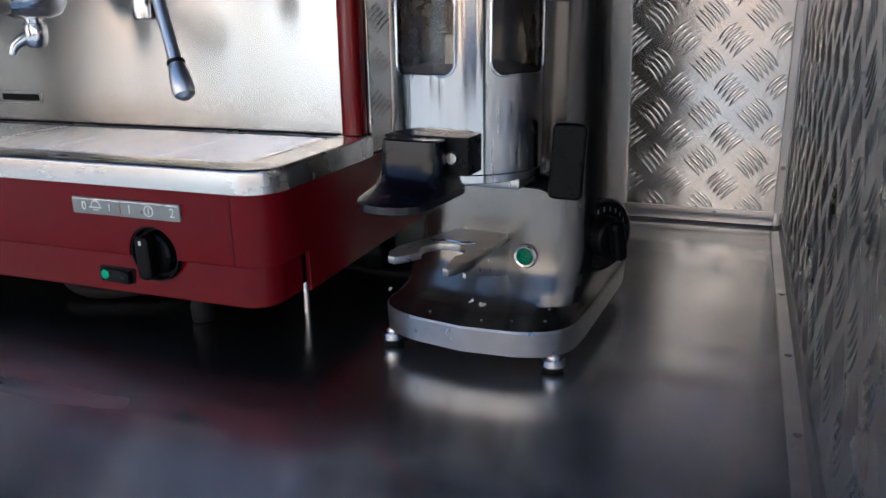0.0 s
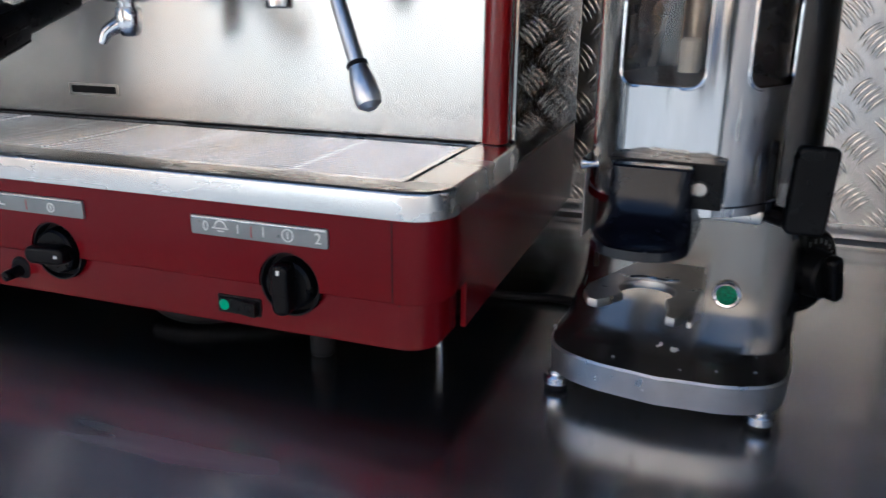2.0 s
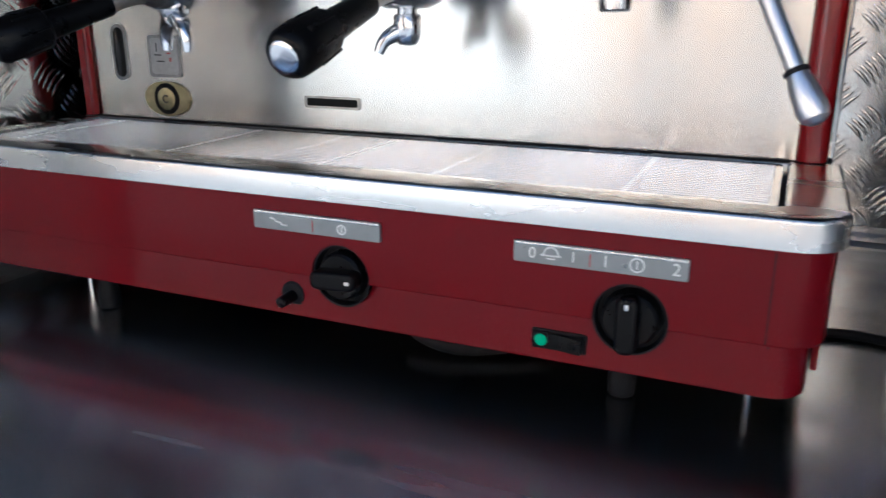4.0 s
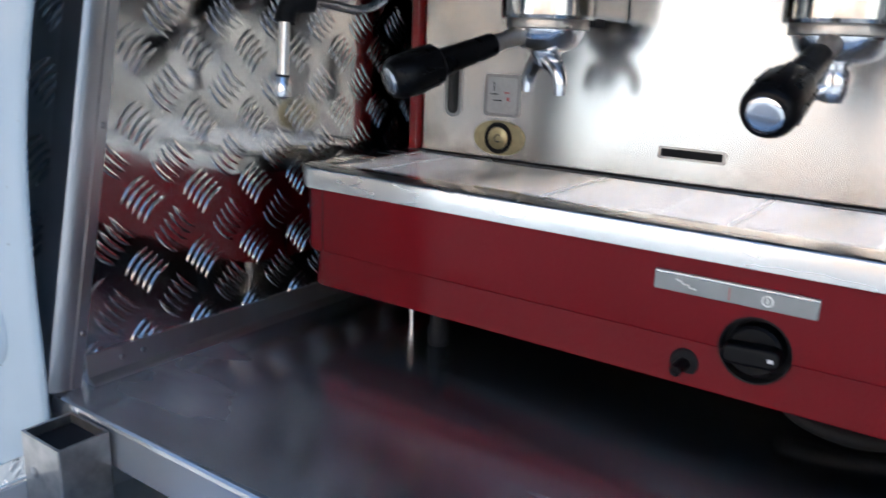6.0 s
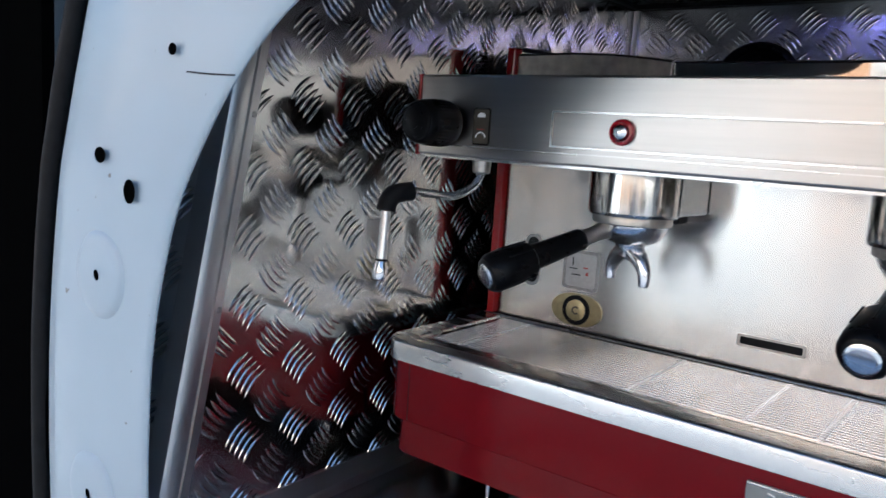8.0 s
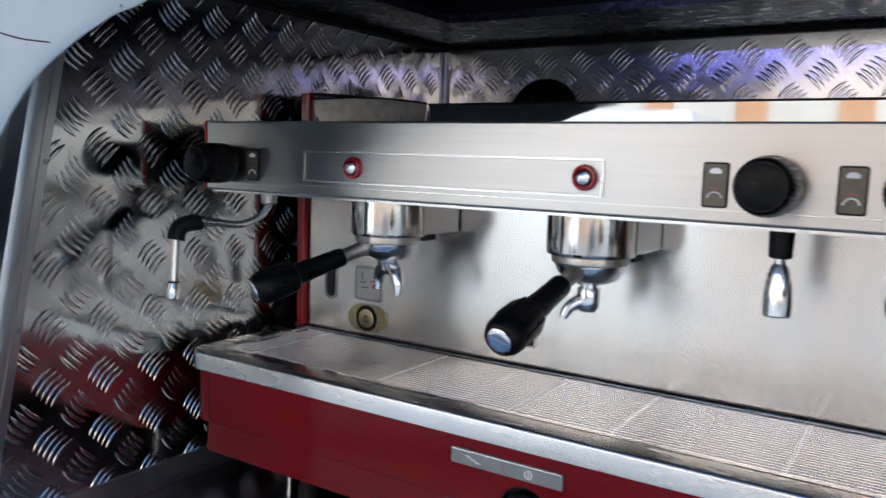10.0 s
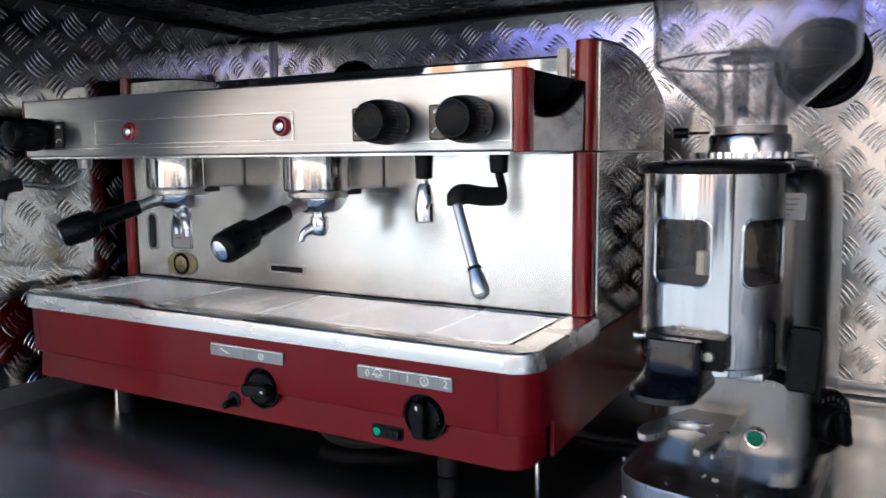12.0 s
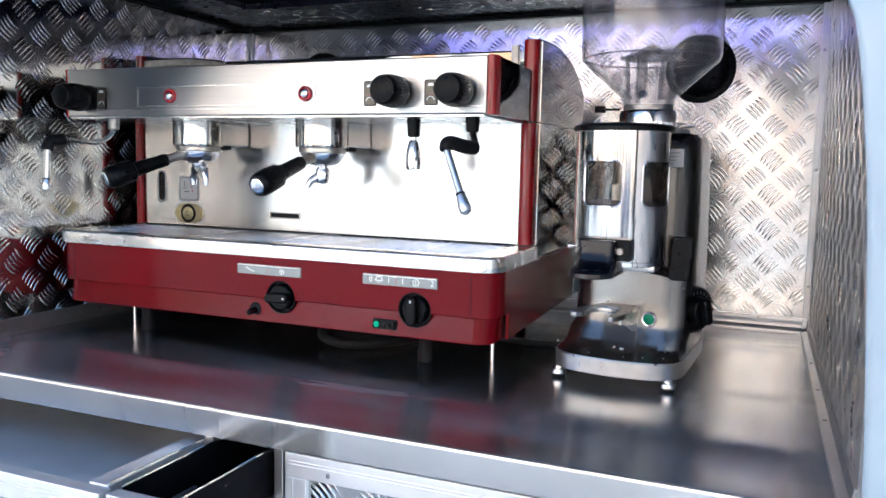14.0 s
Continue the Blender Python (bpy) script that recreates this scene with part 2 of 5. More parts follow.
PRINT_RED = material("red print", (0.35, 0.03, 0.03), 0.5)
GOLD = material("brass badge", (0.38, 0.33, 0.19), 0.30, 0.95, vary=0.15, scale=140)
BUTTON_RED = material("red button bezel", (0.25, 0.006, 0.012), 0.22, coat=0.5, vary=0.1, scale=100)
GREEN_LED = lamp_material("green lens", (0.004, 0.16, 0.07), 0.35)
GREEN_LENS = material("green lens cap", (0.006, 0.20, 0.09), 0.2, spec=0.3, vary=0.5, scale=420)
COFFEE = material("ground coffee", (0.045, 0.022, 0.012), 0.9, vary=0.4, scale=300, bump=0.002, bump_scale=500)
CHAMBER_IN = material("stained chamber wall", (0.15, 0.125, 0.10), 0.26, 0.8, vary=0.35, scale=55, rough_vary=0.1)
WINDOW_CLEAR = clear_material("clear window", (0.80, 0.77, 0.72), 0.06, 0.012)
HOPPER_CLEAR = clear_material("smoky hopper plastic", (0.88, 0.88, 0.90), 0.05, 0.06)
BAFFLE_CLEAR = clear_material("grey baffle plastic", (0.62, 0.62, 0.64), 0.08, 0.06)
STICKER = material("grey label sticker", (0.42, 0.43, 0.44), 0.4, vary=0.08, scale=200)
CREAM = material("pale plastic and painted glare", (0.62, 0.60, 0.54), 0.4, vary=0.06, scale=90)
STONE = material("pale paving", (0.29, 0.287, 0.28), 0.8, vary=0.15, scale=0.8, bump=0.004, bump_scale=6)
STUCCO_WARM = material("warm stucco", (0.58, 0.43, 0.32), 0.85, vary=0.12, scale=0.5)
LED_VIOLET = lamp_material("violet lamp strip", (0.42, 0.36, 1.0), 10.0)
STUCCO_PALE = material("pale stucco", (0.68, 0.635, 0.57), 0.85, vary=0.10, scale=0.5)
PIER_ORANGE = material("orange stucco piers", (0.58, 0.33, 0.18), 0.85, vary=0.10, scale=0.5)
GLASS_DARK = material("curtained window panes", (0.16, 0.155, 0.15), 0.12, vary=0.2, scale=0.7)
SHOP_DARK = material("dark fill for added doorways", (0.035, 0.032, 0.03), 0.5, vary=0.3, scale=0.6)


# ---- building helpers ----
ORIGIN = {}


def thing(name, place, label, category, group="", kind="", rz=0.0):
    """An empty at a thing's base. Its parts are given in world metres."""
    ob = new(name)
    ob.empty_display_size = 0.02
    ob.matrix_world = pose(*place, 0, 0, rz)
    ORIGIN[ob] = (Vector(place), rz)
    return tagged(ob, label, category, group, kind)


def mesh_of(bm, name, smooth=True):
    me = bpy.data.meshes.new(name)
    bmesh.ops.recalc_face_normals(bm, faces=bm.faces)
    bm.edges.index_update()
    flat = []
    for e in bm.edges:
        if len(e.link_faces) == 2:
            a, b = sorted(f.calc_area() for f in e.link_faces)
            if b > 10 * a and e.calc_face_angle(0.0) > 0.05:
                flat.append(e.index)
    bm.to_mesh(me)
    bm.free()
    if smooth:
        me.shade_smooth()
        me.set_sharp_from_angle(angle=radians(34))
        for k in flat:
            me.edges[k].use_edge_sharp = True
    return me


def part(name, bm, mat, parent, label="", kind="", smooth=True, local=False):
    """Links a bmesh as one mesh object under a thing or part; world coordinates unless local."""
    origin, rz = ORIGIN[parent]
    if not local:
        bm.transform(pose(0, 0, 0, 0, 0, -rz) @ Matrix.Translation(-origin))
    me = mesh_of(bm, name, smooth)
    me.materials.append(mat)
    ob = new(name, me)
    ob.parent = parent
    ORIGIN[ob] = ORIGIN[parent]
    return tagged(ob, label, kind=kind)


def single(name, bm, mat, label, category="", kind="", group="", smooth=True):
    """One mesh as a thing of its own, with its origin at its base."""
    zs = [v.co.z for v in bm.verts]
    xs = [v.co.x for v in bm.verts]
    ys = [v.co.y for v in bm.verts]
    base = Vector(((min(xs) + max(xs)) / 2, (min(ys) + max(ys)) / 2, min(zs)))
    bm.transform(Matrix.Translation(-base))
    me = mesh_of(bm, name, smooth)
    me.materials.append(mat)
    ob = new(name, me)
    ob.location = base
    ORIGIN[ob] = (base, 0.0)
    return tagged(ob, label, category, group, kind)


def joined(*bms):
    out = bmesh.new()
    for b in bms:
        me = bpy.data.meshes.new("tmp")
        b.to_mesh(me)
        b.free()
        out.from_mesh(me)
        bpy.data.meshes.remove(me)
    return out


def box(x0, x1, y0, y1, z0, z1, bevel=0.0, seg=2):
    bm = bmesh.new()
    bmesh.ops.create_cube(bm, size=1.0)
    bm.transform(Matrix.LocRotScale(((x0 + x1) / 2, (y0 + y1) / 2, (z0 + z1) / 2), None, (abs(x1 - x0), abs(y1 - y0), abs(z1 - z0))))
    if bevel:
        bmesh.ops.bevel(bm, geom=bm.edges[:], offset=bevel, segments=seg, affect="EDGES", profile=0.5)
    return bm


def frame_of(p0, p1):
    """A pose at p0 whose z points to p1."""
    d = Vector(p1) - Vector(p0)
    return Matrix.Translation(p0) @ d.to_track_quat("Z", "Y").to_matrix().to_4x4(), d.length


def lathe(profile, m=None, seg=32, close=False):
    """Turns (radius, height) pairs about z; m places it."""
    bm = bmesh.new()
    rings = []
    for r, h in profile:
        if r < 1e-6:
            rings.append([bm.verts.new((0, 0, h))])
        else:
            rings.append([bm.verts.new((r * math.cos(2 * math.pi * k / seg), r * math.sin(2 * math.pi * k / seg), h)) for k in range(seg)])
    for a, b in zip(rings, rings[1:]):
        for k in range(seg):
            n = (k + 1) % seg
            if len(a) == 1 and len(b) == 1:
                continue
            if len(a) == 1:
                bm.faces.new((a[0], b[k], b[n]))
            elif len(b) == 1:
                bm.faces.new((a[k], a[n], b[0]))
            else:
                bm.faces.new((a[k], a[n], b[n], b[k]))
    for ring in (rings[0], rings[-1]):
        if len(ring) > 1 and close:
            bm.faces.new(ring)
    if m is not None:
        bm.transform(m)
    return bm


def rod(p0, p1, r0, r1=None, seg=20, soft=0.15):
    """A round bar from p0 to p1 with softened ends."""
    r1 = r0 if r1 is None else r1
    m, n = frame_of(p0, p1)
    s = min(soft * min(r0, r1), n * 0.3)
    return lathe([(0, 0), (r0 - s, 0), (r0, s), (r1, n - s), (r1 - s, n), (0, n)], m, seg)


def turned(p0, p1, profile, seg=28):
    """A turned shape along p0 to p1: (share of length, radius) pairs."""
    m, n = frame_of(p0, p1)
    return lathe([(0, profile[0][0] * n)] + [(r, s * n) for s, r in profile] + [(0, profile[-1][0] * n)], m, seg)


def curve_points(points, steps=8):
    """A smooth run of points through the given ones."""
    p = [Vector(points[0])] + [Vector(q) for q in points] + [Vector(points[-1])]
    out = []
    for a, b, c, d in zip(p, p[1:], p[2:], p[3:]):
        for k in range(steps):
            t = k / steps
            out.append(0.5 * ((2 * b) + (c - a) * t + (2 * a - 5 * b + 4 * c - d) * t * t + (3 * b - a - 3 * c + d) * t ** 3))
    return out + [p[-1]]


def tube(points, r, seg=14, smooth_steps=8, closed=False, flat=1.0):
    """A round tube along points; r is one radius or one for each end."""
    pts = curve_points(points, smooth_steps) if smooth_steps else [Vector(p) for p in points]
    n = len(pts)
    bm = bmesh.new()
    rings = []
    up = Vector((0.13, 0.27, 0.95)).normalized()
    for k, p in enumerate(pts):
        if closed:
            d = pts[(k + 1) % n] - pts[k - 1]
        else:
            d = pts[min(k + 1, n - 1)] - pts[max(k - 1, 0)]
        d.normalize()
        u = (up - d * up.dot(d)).normalized()
        up = u
        v = d.cross(u)
        rr = r if not isinstance(r, tuple) else r[0] + (r[1] - r[0]) * k / (n - 1)
        rings.append([bm.verts.new(p + rr * (math.cos(2 * math.pi * j / seg) * u * flat + math.sin(2 * math.pi * j / seg) * v)) for j in range(seg)])
    pairs = list(zip(rings, rings[1:])) + ([(rings[-1], rings[0])] if closed else [])
    for a, b in pairs:
        for j in range(seg):
            i = (j + 1) % seg
            bm.faces.new((a[j], a[i], b[i], b[j]))
    if not closed:
        bm.faces.new(rings[0])
        bm.faces.new(rings[-1])
    return bm


def rounded(w0, w1, h0, h1, r, seg=6):
    """Corner points of a rounded rectangle, counter-clockwise; r is one radius or four (from the low corner round)."""
    rs = r if isinstance(r, (tuple, list)) else (r,) * 4
    out = []
    for (cx, cy), q, start in zip(((w0, h0), (w1, h0), (w1, h1), (w0, h1)), rs, (180, 270, 0, 90)):
        mx, my = cx + (q if cx == w0 else -q), cy + (q if cy == h0 else -q)
        if q < 1e-6:
            out.append((cx, cy))
            continue
        for k in range(seg + 1):
            a = radians(start + 90 * k / seg)
            out.append((mx + q * math.cos(a), my + q * math.sin(a)))
    return out


AXES_TO = {"z": lambda a, b, c: (a, b, c), "y": lambda a, b, c: (a, c, b), "x": lambda a, b, c: (c, a, b)}


def prism(outline, axis, lo, hi, bevel=0.0, seg=2):
    """An outline in the plane across an axis, given depth from lo to hi; bevel softens its two rims."""
    bm = bmesh.new()
    put = AXES_TO[axis]
    cx = sum(p[0] for p in outline) / len(outline)
    cy = sum(p[1] for p in outline) / len(outline)
    a = [bm.verts.new(put(p[0], p[1], lo)) for p in outline]
    b = [bm.verts.new(put(p[0], p[1], hi)) for p in outline]
    n = len(outline)
    bm.faces.new(a)
    bm.faces.new(b)
    for k in range(n):
        bm.faces.new((a[k], a[(k + 1) % n], b[(k + 1) % n], b[k]))
    bmesh.ops.recalc_face_normals(bm, faces=bm.faces)
    if bevel:
        rims = [e for e in bm.edges if (e.verts[0] in a and e.verts[1] in a) or (e.verts[0] in b and e.verts[1] in b)]
        bmesh.ops.bevel(bm, geom=rims, offset=bevel, segments=seg, affect="EDGES", profile=0.5)
    return bm


def ring_prism(outer, inner, axis, lo, hi):
    """A flat ring between two outlines of the same count of points."""
    bm = bmesh.new()
    put = AXES_TO[axis]
    n = len(outer)
    v = [[bm.verts.new(put(p[0], p[1], h)) for p in o] for o in (outer, inner) for h in (lo, hi)]
    for k in range(n):
        j = (k + 1) % n
        for a, b in ((0, 1), (1, 3), (3, 2), (2, 0)):
            bm.faces.new((v[a][k], v[a][j], v[b][j], v[b][k]))
    return bm


def loft(sections, closed_ends=True):
    """Skin through lists of points of equal length."""
    bm = bmesh.new()
    rings = [[bm.verts.new(p) for p in s] for s in sections]
    n = len(rings[0])
    for a, b in zip(rings, rings[1:]):
        for k in range(n):
            j = (k + 1) % n
            bm.faces.new((a[k], a[j], b[j], b[k]))
    if closed_ends:
        bm.faces.new(rings[0])
        bm.faces.new(rings[-1])
    return bm


def lettering(text, size, depth=0.0003):
    """Built-in letters as a bmesh in the xz plane that faces -y, centred."""
    cu = bpy.data.curves.new("tmp", "FONT")
    cu.body, cu.size, cu.extrude, cu.align_x, cu.align_y = text, size, depth, "CENTER", "CENTER"
    ob = bpy.data.objects.new("tmp", cu)
    scene.collection.objects.link(ob)
    bpy.context.view_layer.update()
    me = bpy.data.meshes.new_from_object(ob.evaluated_get(bpy.context.evaluated_depsgraph_get()))
    bm = bmesh.new()
    bm.from_mesh(me)
    bpy.data.objects.remove(ob)
    bpy.data.curves.remove(cu)
    bpy.data.meshes.remove(me)
    bm.transform(pose(0, 0, 0, 90, 0, 0))
    return bm


def cut_out(bm, tool):
    """The bmesh with the tool's solid taken away from it."""
    pair = []
    for b in (bm, tool):
        bmesh.ops.recalc_face_normals(b, faces=b.faces)
        me = bpy.data.meshes.new("tmp")
        b.to_mesh(me)
        ob = bpy.data.objects.new("tmp", me)
        scene.collection.objects.link(ob)
        pair.append(ob)
    mod = pair[0].modifiers.new("cut", "BOOLEAN")
    mod.operation, mod.solver, mod.object = "DIFFERENCE", "EXACT", pair[1]
    bpy.context.view_layer.update()
    me = bpy.data.meshes.new_from_object(pair[0].evaluated_get(bpy.context.evaluated_depsgraph_get()))
    out = bmesh.new()
    out.from_mesh(me)
    for ob in pair:
        old = ob.data
        bpy.data.objects.remove(ob)
        bpy.data.meshes.remove(old)
    bpy.data.meshes.remove(me)
    bm.free()
    return out


def moved(bm, x=0, y=0, z=0, rx=0, ry=0, rz=0):
    bm.transform(pose(x, y, z, rx, ry, rz))
    return bm

# ---- the van's load space: worktop, tread-plate walls, ceiling ----
PITCH = 0.0660


def tread_bars(put, u0, u1, v0, v1, ua, va, lean, inside=None, height=0.0018):
    """Raised five-bar tread pattern over a sheet. put(u, v, h) places a point; lean is the first group's slant in degrees."""
    length, width, gap = 0.0345, 0.0052, 0.0075
    stations = 7
    verts, faces = [], []
    margin = 0.004
    for i in range(int((u0 - ua) / (PITCH / 2)) - 2, int((u1 - ua) / (PITCH / 2)) + 3):
        for j in range(int((v0 - va) / (PITCH / 2)) - 2, int((v1 - va) / (PITCH / 2)) + 3):
            if (i + j) % 2:
                continue
            cu, cv = ua + i * PITCH / 2, va + j * PITCH / 2
            a = radians(lean if i % 2 == 0 else lean + 90)
            du, dv = math.cos(a), math.sin(a)
            for k in range(-2, 3):
                pts = []
                bow = 0.0022
                for s in range(stations):
                    q = 2 * s / (stations - 1) - 1
                    across = k * gap + bow * (1 - q * q)
                    w = width / 2 * (1 - q * q) ** 0.6 + 0.0004
                    h = height * (1 - q * q) ** 0.5
                    along = q * length / 2
                    for side, hh in ((-1, -0.0003), (-0.6, 0.72 * h), (0, h), (0.6, 0.72 * h), (1, -0.0003)):
                        c = across + side * w
                        pts.append((cu + du * along - dv * c, cv + dv * along + du * c, hh))
                if not all(u0 + margin < p[0] < u1 - margin and v0 + margin < p[1] < v1 - margin for p in pts):
                    continue
                if inside and not all(inside(p[0], p[1]) for p in pts):
                    continue
                n = len(verts)
                verts += [put(*p) for p in pts]
                for s in range(stations - 1):
                    b = n + 5 * s
                    faces += [(b + c, b + c + 1, b + c + 6, b + c + 5) for c in range(4)]
    me = bpy.data.meshes.new("tread_relief")
    me.from_pydata(verts, [], faces)
    bm = bmesh.new()
    bm.from_mesh(me)
    bpy.data.meshes.remove(me)
    return bm


WL, WR, WB, WF, TOP = -0.646, 0.636, 0.613, -0.255, 0.624


def screw_head(p, axis_to, r=0.0030):
    return lathe([(0, 0.0012), (r * 0.7, 0.0011), (r, 0.0004), (r, 0)], frame_of(p, Vector(p) + Vector(axis_to))[0], 12)


# worktop with its folded front lip
bm = prism([(WF, -0.037), (WF + 0.0015, -0.037), (WF + 0.0025, -0.006), (WF + 0.02, -0.003), (WB, -0.003), (WB, 0.0), (WF + 0.003, 0.0), (WF + 0.0008, -0.0012), (WF, -0.004)],
           "x", WL - 0.002, WR)
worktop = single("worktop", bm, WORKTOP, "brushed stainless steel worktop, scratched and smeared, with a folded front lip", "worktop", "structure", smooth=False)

# left wall with slanted front edge
left_outline = [(-0.240, 0.0), (-0.138, 0.545), (-0.112, TOP), (WB, TOP), (WB, 0.0)]
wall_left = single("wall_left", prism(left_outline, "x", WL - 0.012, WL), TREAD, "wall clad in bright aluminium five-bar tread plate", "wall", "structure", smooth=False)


def left_inside(y, z):
    return y > -0.240 + z * 0.188 - 0.002 and z < TOP - 0.001 and y < WB - 0.001


part("tread_relief", tread_bars(lambda u, v, h: (WL + h, u, v), -0.26, WB + 0.01, 0.0, TOP + 0.02, -0.156, 0.1555, 45, left_inside), TREAD_BAR, wall_left, "raised five-bar pattern", "stuff")

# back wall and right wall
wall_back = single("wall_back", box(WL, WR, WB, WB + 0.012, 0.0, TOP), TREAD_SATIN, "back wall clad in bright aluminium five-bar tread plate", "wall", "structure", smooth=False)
part("tread_relief", tread_bars(lambda u, v, h: (u, WB - h, v), WL, WR, 0.0, TOP, 0.454, 0.226, -45), TREAD_BAR, wall_back, "raised five-bar pattern", "stuff")
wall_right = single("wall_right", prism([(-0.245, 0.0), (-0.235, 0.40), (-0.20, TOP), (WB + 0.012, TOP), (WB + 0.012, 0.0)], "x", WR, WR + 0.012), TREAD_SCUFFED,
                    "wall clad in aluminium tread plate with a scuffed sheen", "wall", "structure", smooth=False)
part("tread_relief", tread_bars(lambda u, v, h: (WR - h, u, v), -0.235, WB, 0.0, TOP, 0.011, 0.226, 45, None, 0.0009), TREAD_SCUFFED, wall_right, "raised five-bar pattern", "stuff")

# ceiling: dark soffit along walls; higher roof lining in front, unseen, added for reflections
soffit = [(WL - 0.01, -0.255), (-0.50, -0.255), (-0.50, 0.400), (WR + 0.01, 0.400), (WR + 0.01, WB + 0.01), (WL - 0.01, WB + 0.01)]
ceiling = single("ceiling", prism(soffit, "z", TOP, TOP + 0.012), CEILING_MAT, "black glossy dimpled ceiling sheet along the walls", "ceiling", "structure")
single("ceiling", joined(box(-0.512, WR + 0.01, -0.255, 0.412, 0.800, 0.812), box(-0.512, WR + 0.01, 0.400, 0.412, TOP + 0.012, 0.800), box(-0.512, -0.500, -0.255, 0.400, TOP + 0.012, 0.800),
                        box(WR, WR + 0.012, -0.2, 0.412, TOP, 0.812)), DARK_LINING_SHADE, "unseen dark roof lining added above the soffit", "ceiling", "structure")
single("trim", joined(box(WL + 0.012, WR, WB - 0.012, WB, TOP - 0.008, TOP, 0.002), box(WL, WL + 0.012, -0.10, WB, TOP - 0.008, TOP, 0.002)), RUBBER,
       "black edging strip under the ceiling", "trim", "structure")


# aluminium angle strips round the foot of the walls
strip_back = single("trim", joined(
    prism([(WB, 0.0), (WB, 0.027), (WB - 0.0025, 0.027), (WB - 0.0035, 0.018), (WB - 0.0025, 0.016), (WB - 0.0035, 0.008), (WB - 0.012, 0.0035), (WB - 0.016, 0.003), (WB - 0.016, 0.0)], "x", WL + 0.02, WR - 0.012)),
    ALU, "ribbed aluminium angle strip at the foot of the back wall", "trim", "structure")
strip_left = single("trim", prism([(WL, 0.0), (WL, 0.026), (WL + 0.003, 0.026), (WL + 0.005, 0.006), (WL + 0.012, 0.003), (WL + 0.014, 0.0)][::-1], "y", -0.224, WB - 0.016),
                    ALU, "grey aluminium angle strip at the foot of the wall", "trim", "structure")
strip_right = single("trim", prism([(WR, 0.0), (WR, 0.020), (WR - 0.003, 0.020), (WR - 0.0045, 0.0045), (WR - 0.015, 0.003), (WR - 0.016, 0.0)], "y", -0.245, WB - 0.016),
                     ALU, "scuffed aluminium angle strip at the foot of the wall", "trim", "structure")
strip_corner = single("trim", prism(rounded(WR - 0.013, WR - 0.0005, WB - 0.004, WB - 0.0005, 0.001, 2), "z", 0.027, TOP - 0.009), ALU,
                      "upright aluminium trim in the wall corner", "trim", "structure")
strip_corner_left = single("trim", prism(rounded(WL + 0.0005, WL + 0.010, WB - 0.004, WB - 0.0005, 0.001, 2), "z", 0.027, TOP - 0.009), ALU,
                           "upright aluminium trim in the wall corner", "trim", "structure")
single("trim", prism(rounded(WR - 0.003, WR - 0.0002, WB - 0.016, WB - 0.0042, 0.001, 2), "z", 0.02, TOP - 0.009), ALU, "upright aluminium trim leg on the side wall", "trim", "structure")
for ob, spots_at in ((strip_back, [(x, WB - 0.0026, 0.022) for x in (-0.45, -0.15, 0.15, 0.545)]),
                     (strip_left, [(WL + 0.0037, y, 0.015) for y in (-0.19, -0.168, 0.12, 0.40)]),
                     (strip_corner, [(WR - 0.007, WB - 0.0042, z) for z in (0.09, 0.31, 0.53)])):
    for p in spots_at:
        part("screw", screw_head(p, (0, -1, 0) if ob is not strip_left else (1, 0, 0)), SCREW, ob)
for y in (0.02, 0.165, 0.33):
    part("screw", screw_head((WR - 0.009, y, 0.0038), (0, 0, 1), 0.0035), SCREW, strip_right)

# slanted edge profile at the front of the left wall: a grooved aluminium extrusion
slope = math.atan2(0.102, 0.545)
post_m = Matrix.Translation((WL, -0.241, 0.0)) @ pose(0, 0, 0, -math.degrees(slope), 0, 0)
bm = prism([(0.000, 0.004), (0.004, 0.010), (0.004, 0.004), (0.006, 0.003), (0.006, 0.000), (0.004, -0.001), (0.004, -0.004), (0.006, -0.005), (0.006, -0.014), (0.003, -0.020), (-0.018, -0.025), (-0.021, -0.021), (-0.004, 0.002)][::-1],
           "z", 0.0005, 0.585)
bm.transform(post_m)
edge_profile = single("trim", bm, ALU, "grooved aluminium edge profile along the slanted wall end", "trim", "structure")
for h in (0.05, 0.23, 0.41, 0.56):
    p = post_m @ Vector((0.0042, 0.0065, h))
    part("screw", screw_head(p, (1, 0, 0)), SCREW, edge_profile)

# narrow return between that profile and the pillar, also tread plate
return_m = post_m @ Matrix.Translation((-0.016, 0, 0)) @ pose(0, 0, 0, 0, 0, 15)
bm = box(-0.072, 0.0, -0.006, 0.000, 0.001, 0.60)
bm.transform(return_m)
panel_return = single("wall_return", bm, TREAD_SCUFFED, "narrow tread-plate return beside the door pillar", "wall", "structure", smooth=False)
part("tread_relief", tread_bars(lambda u, v, h: tuple(return_m @ Vector((u, -0.006 - h, v))), -0.072, 0.0, 0.003, 0.597, -0.037, 0.06, 45), TREAD_BAR, panel_return, "raised five-bar pattern", "stuff")

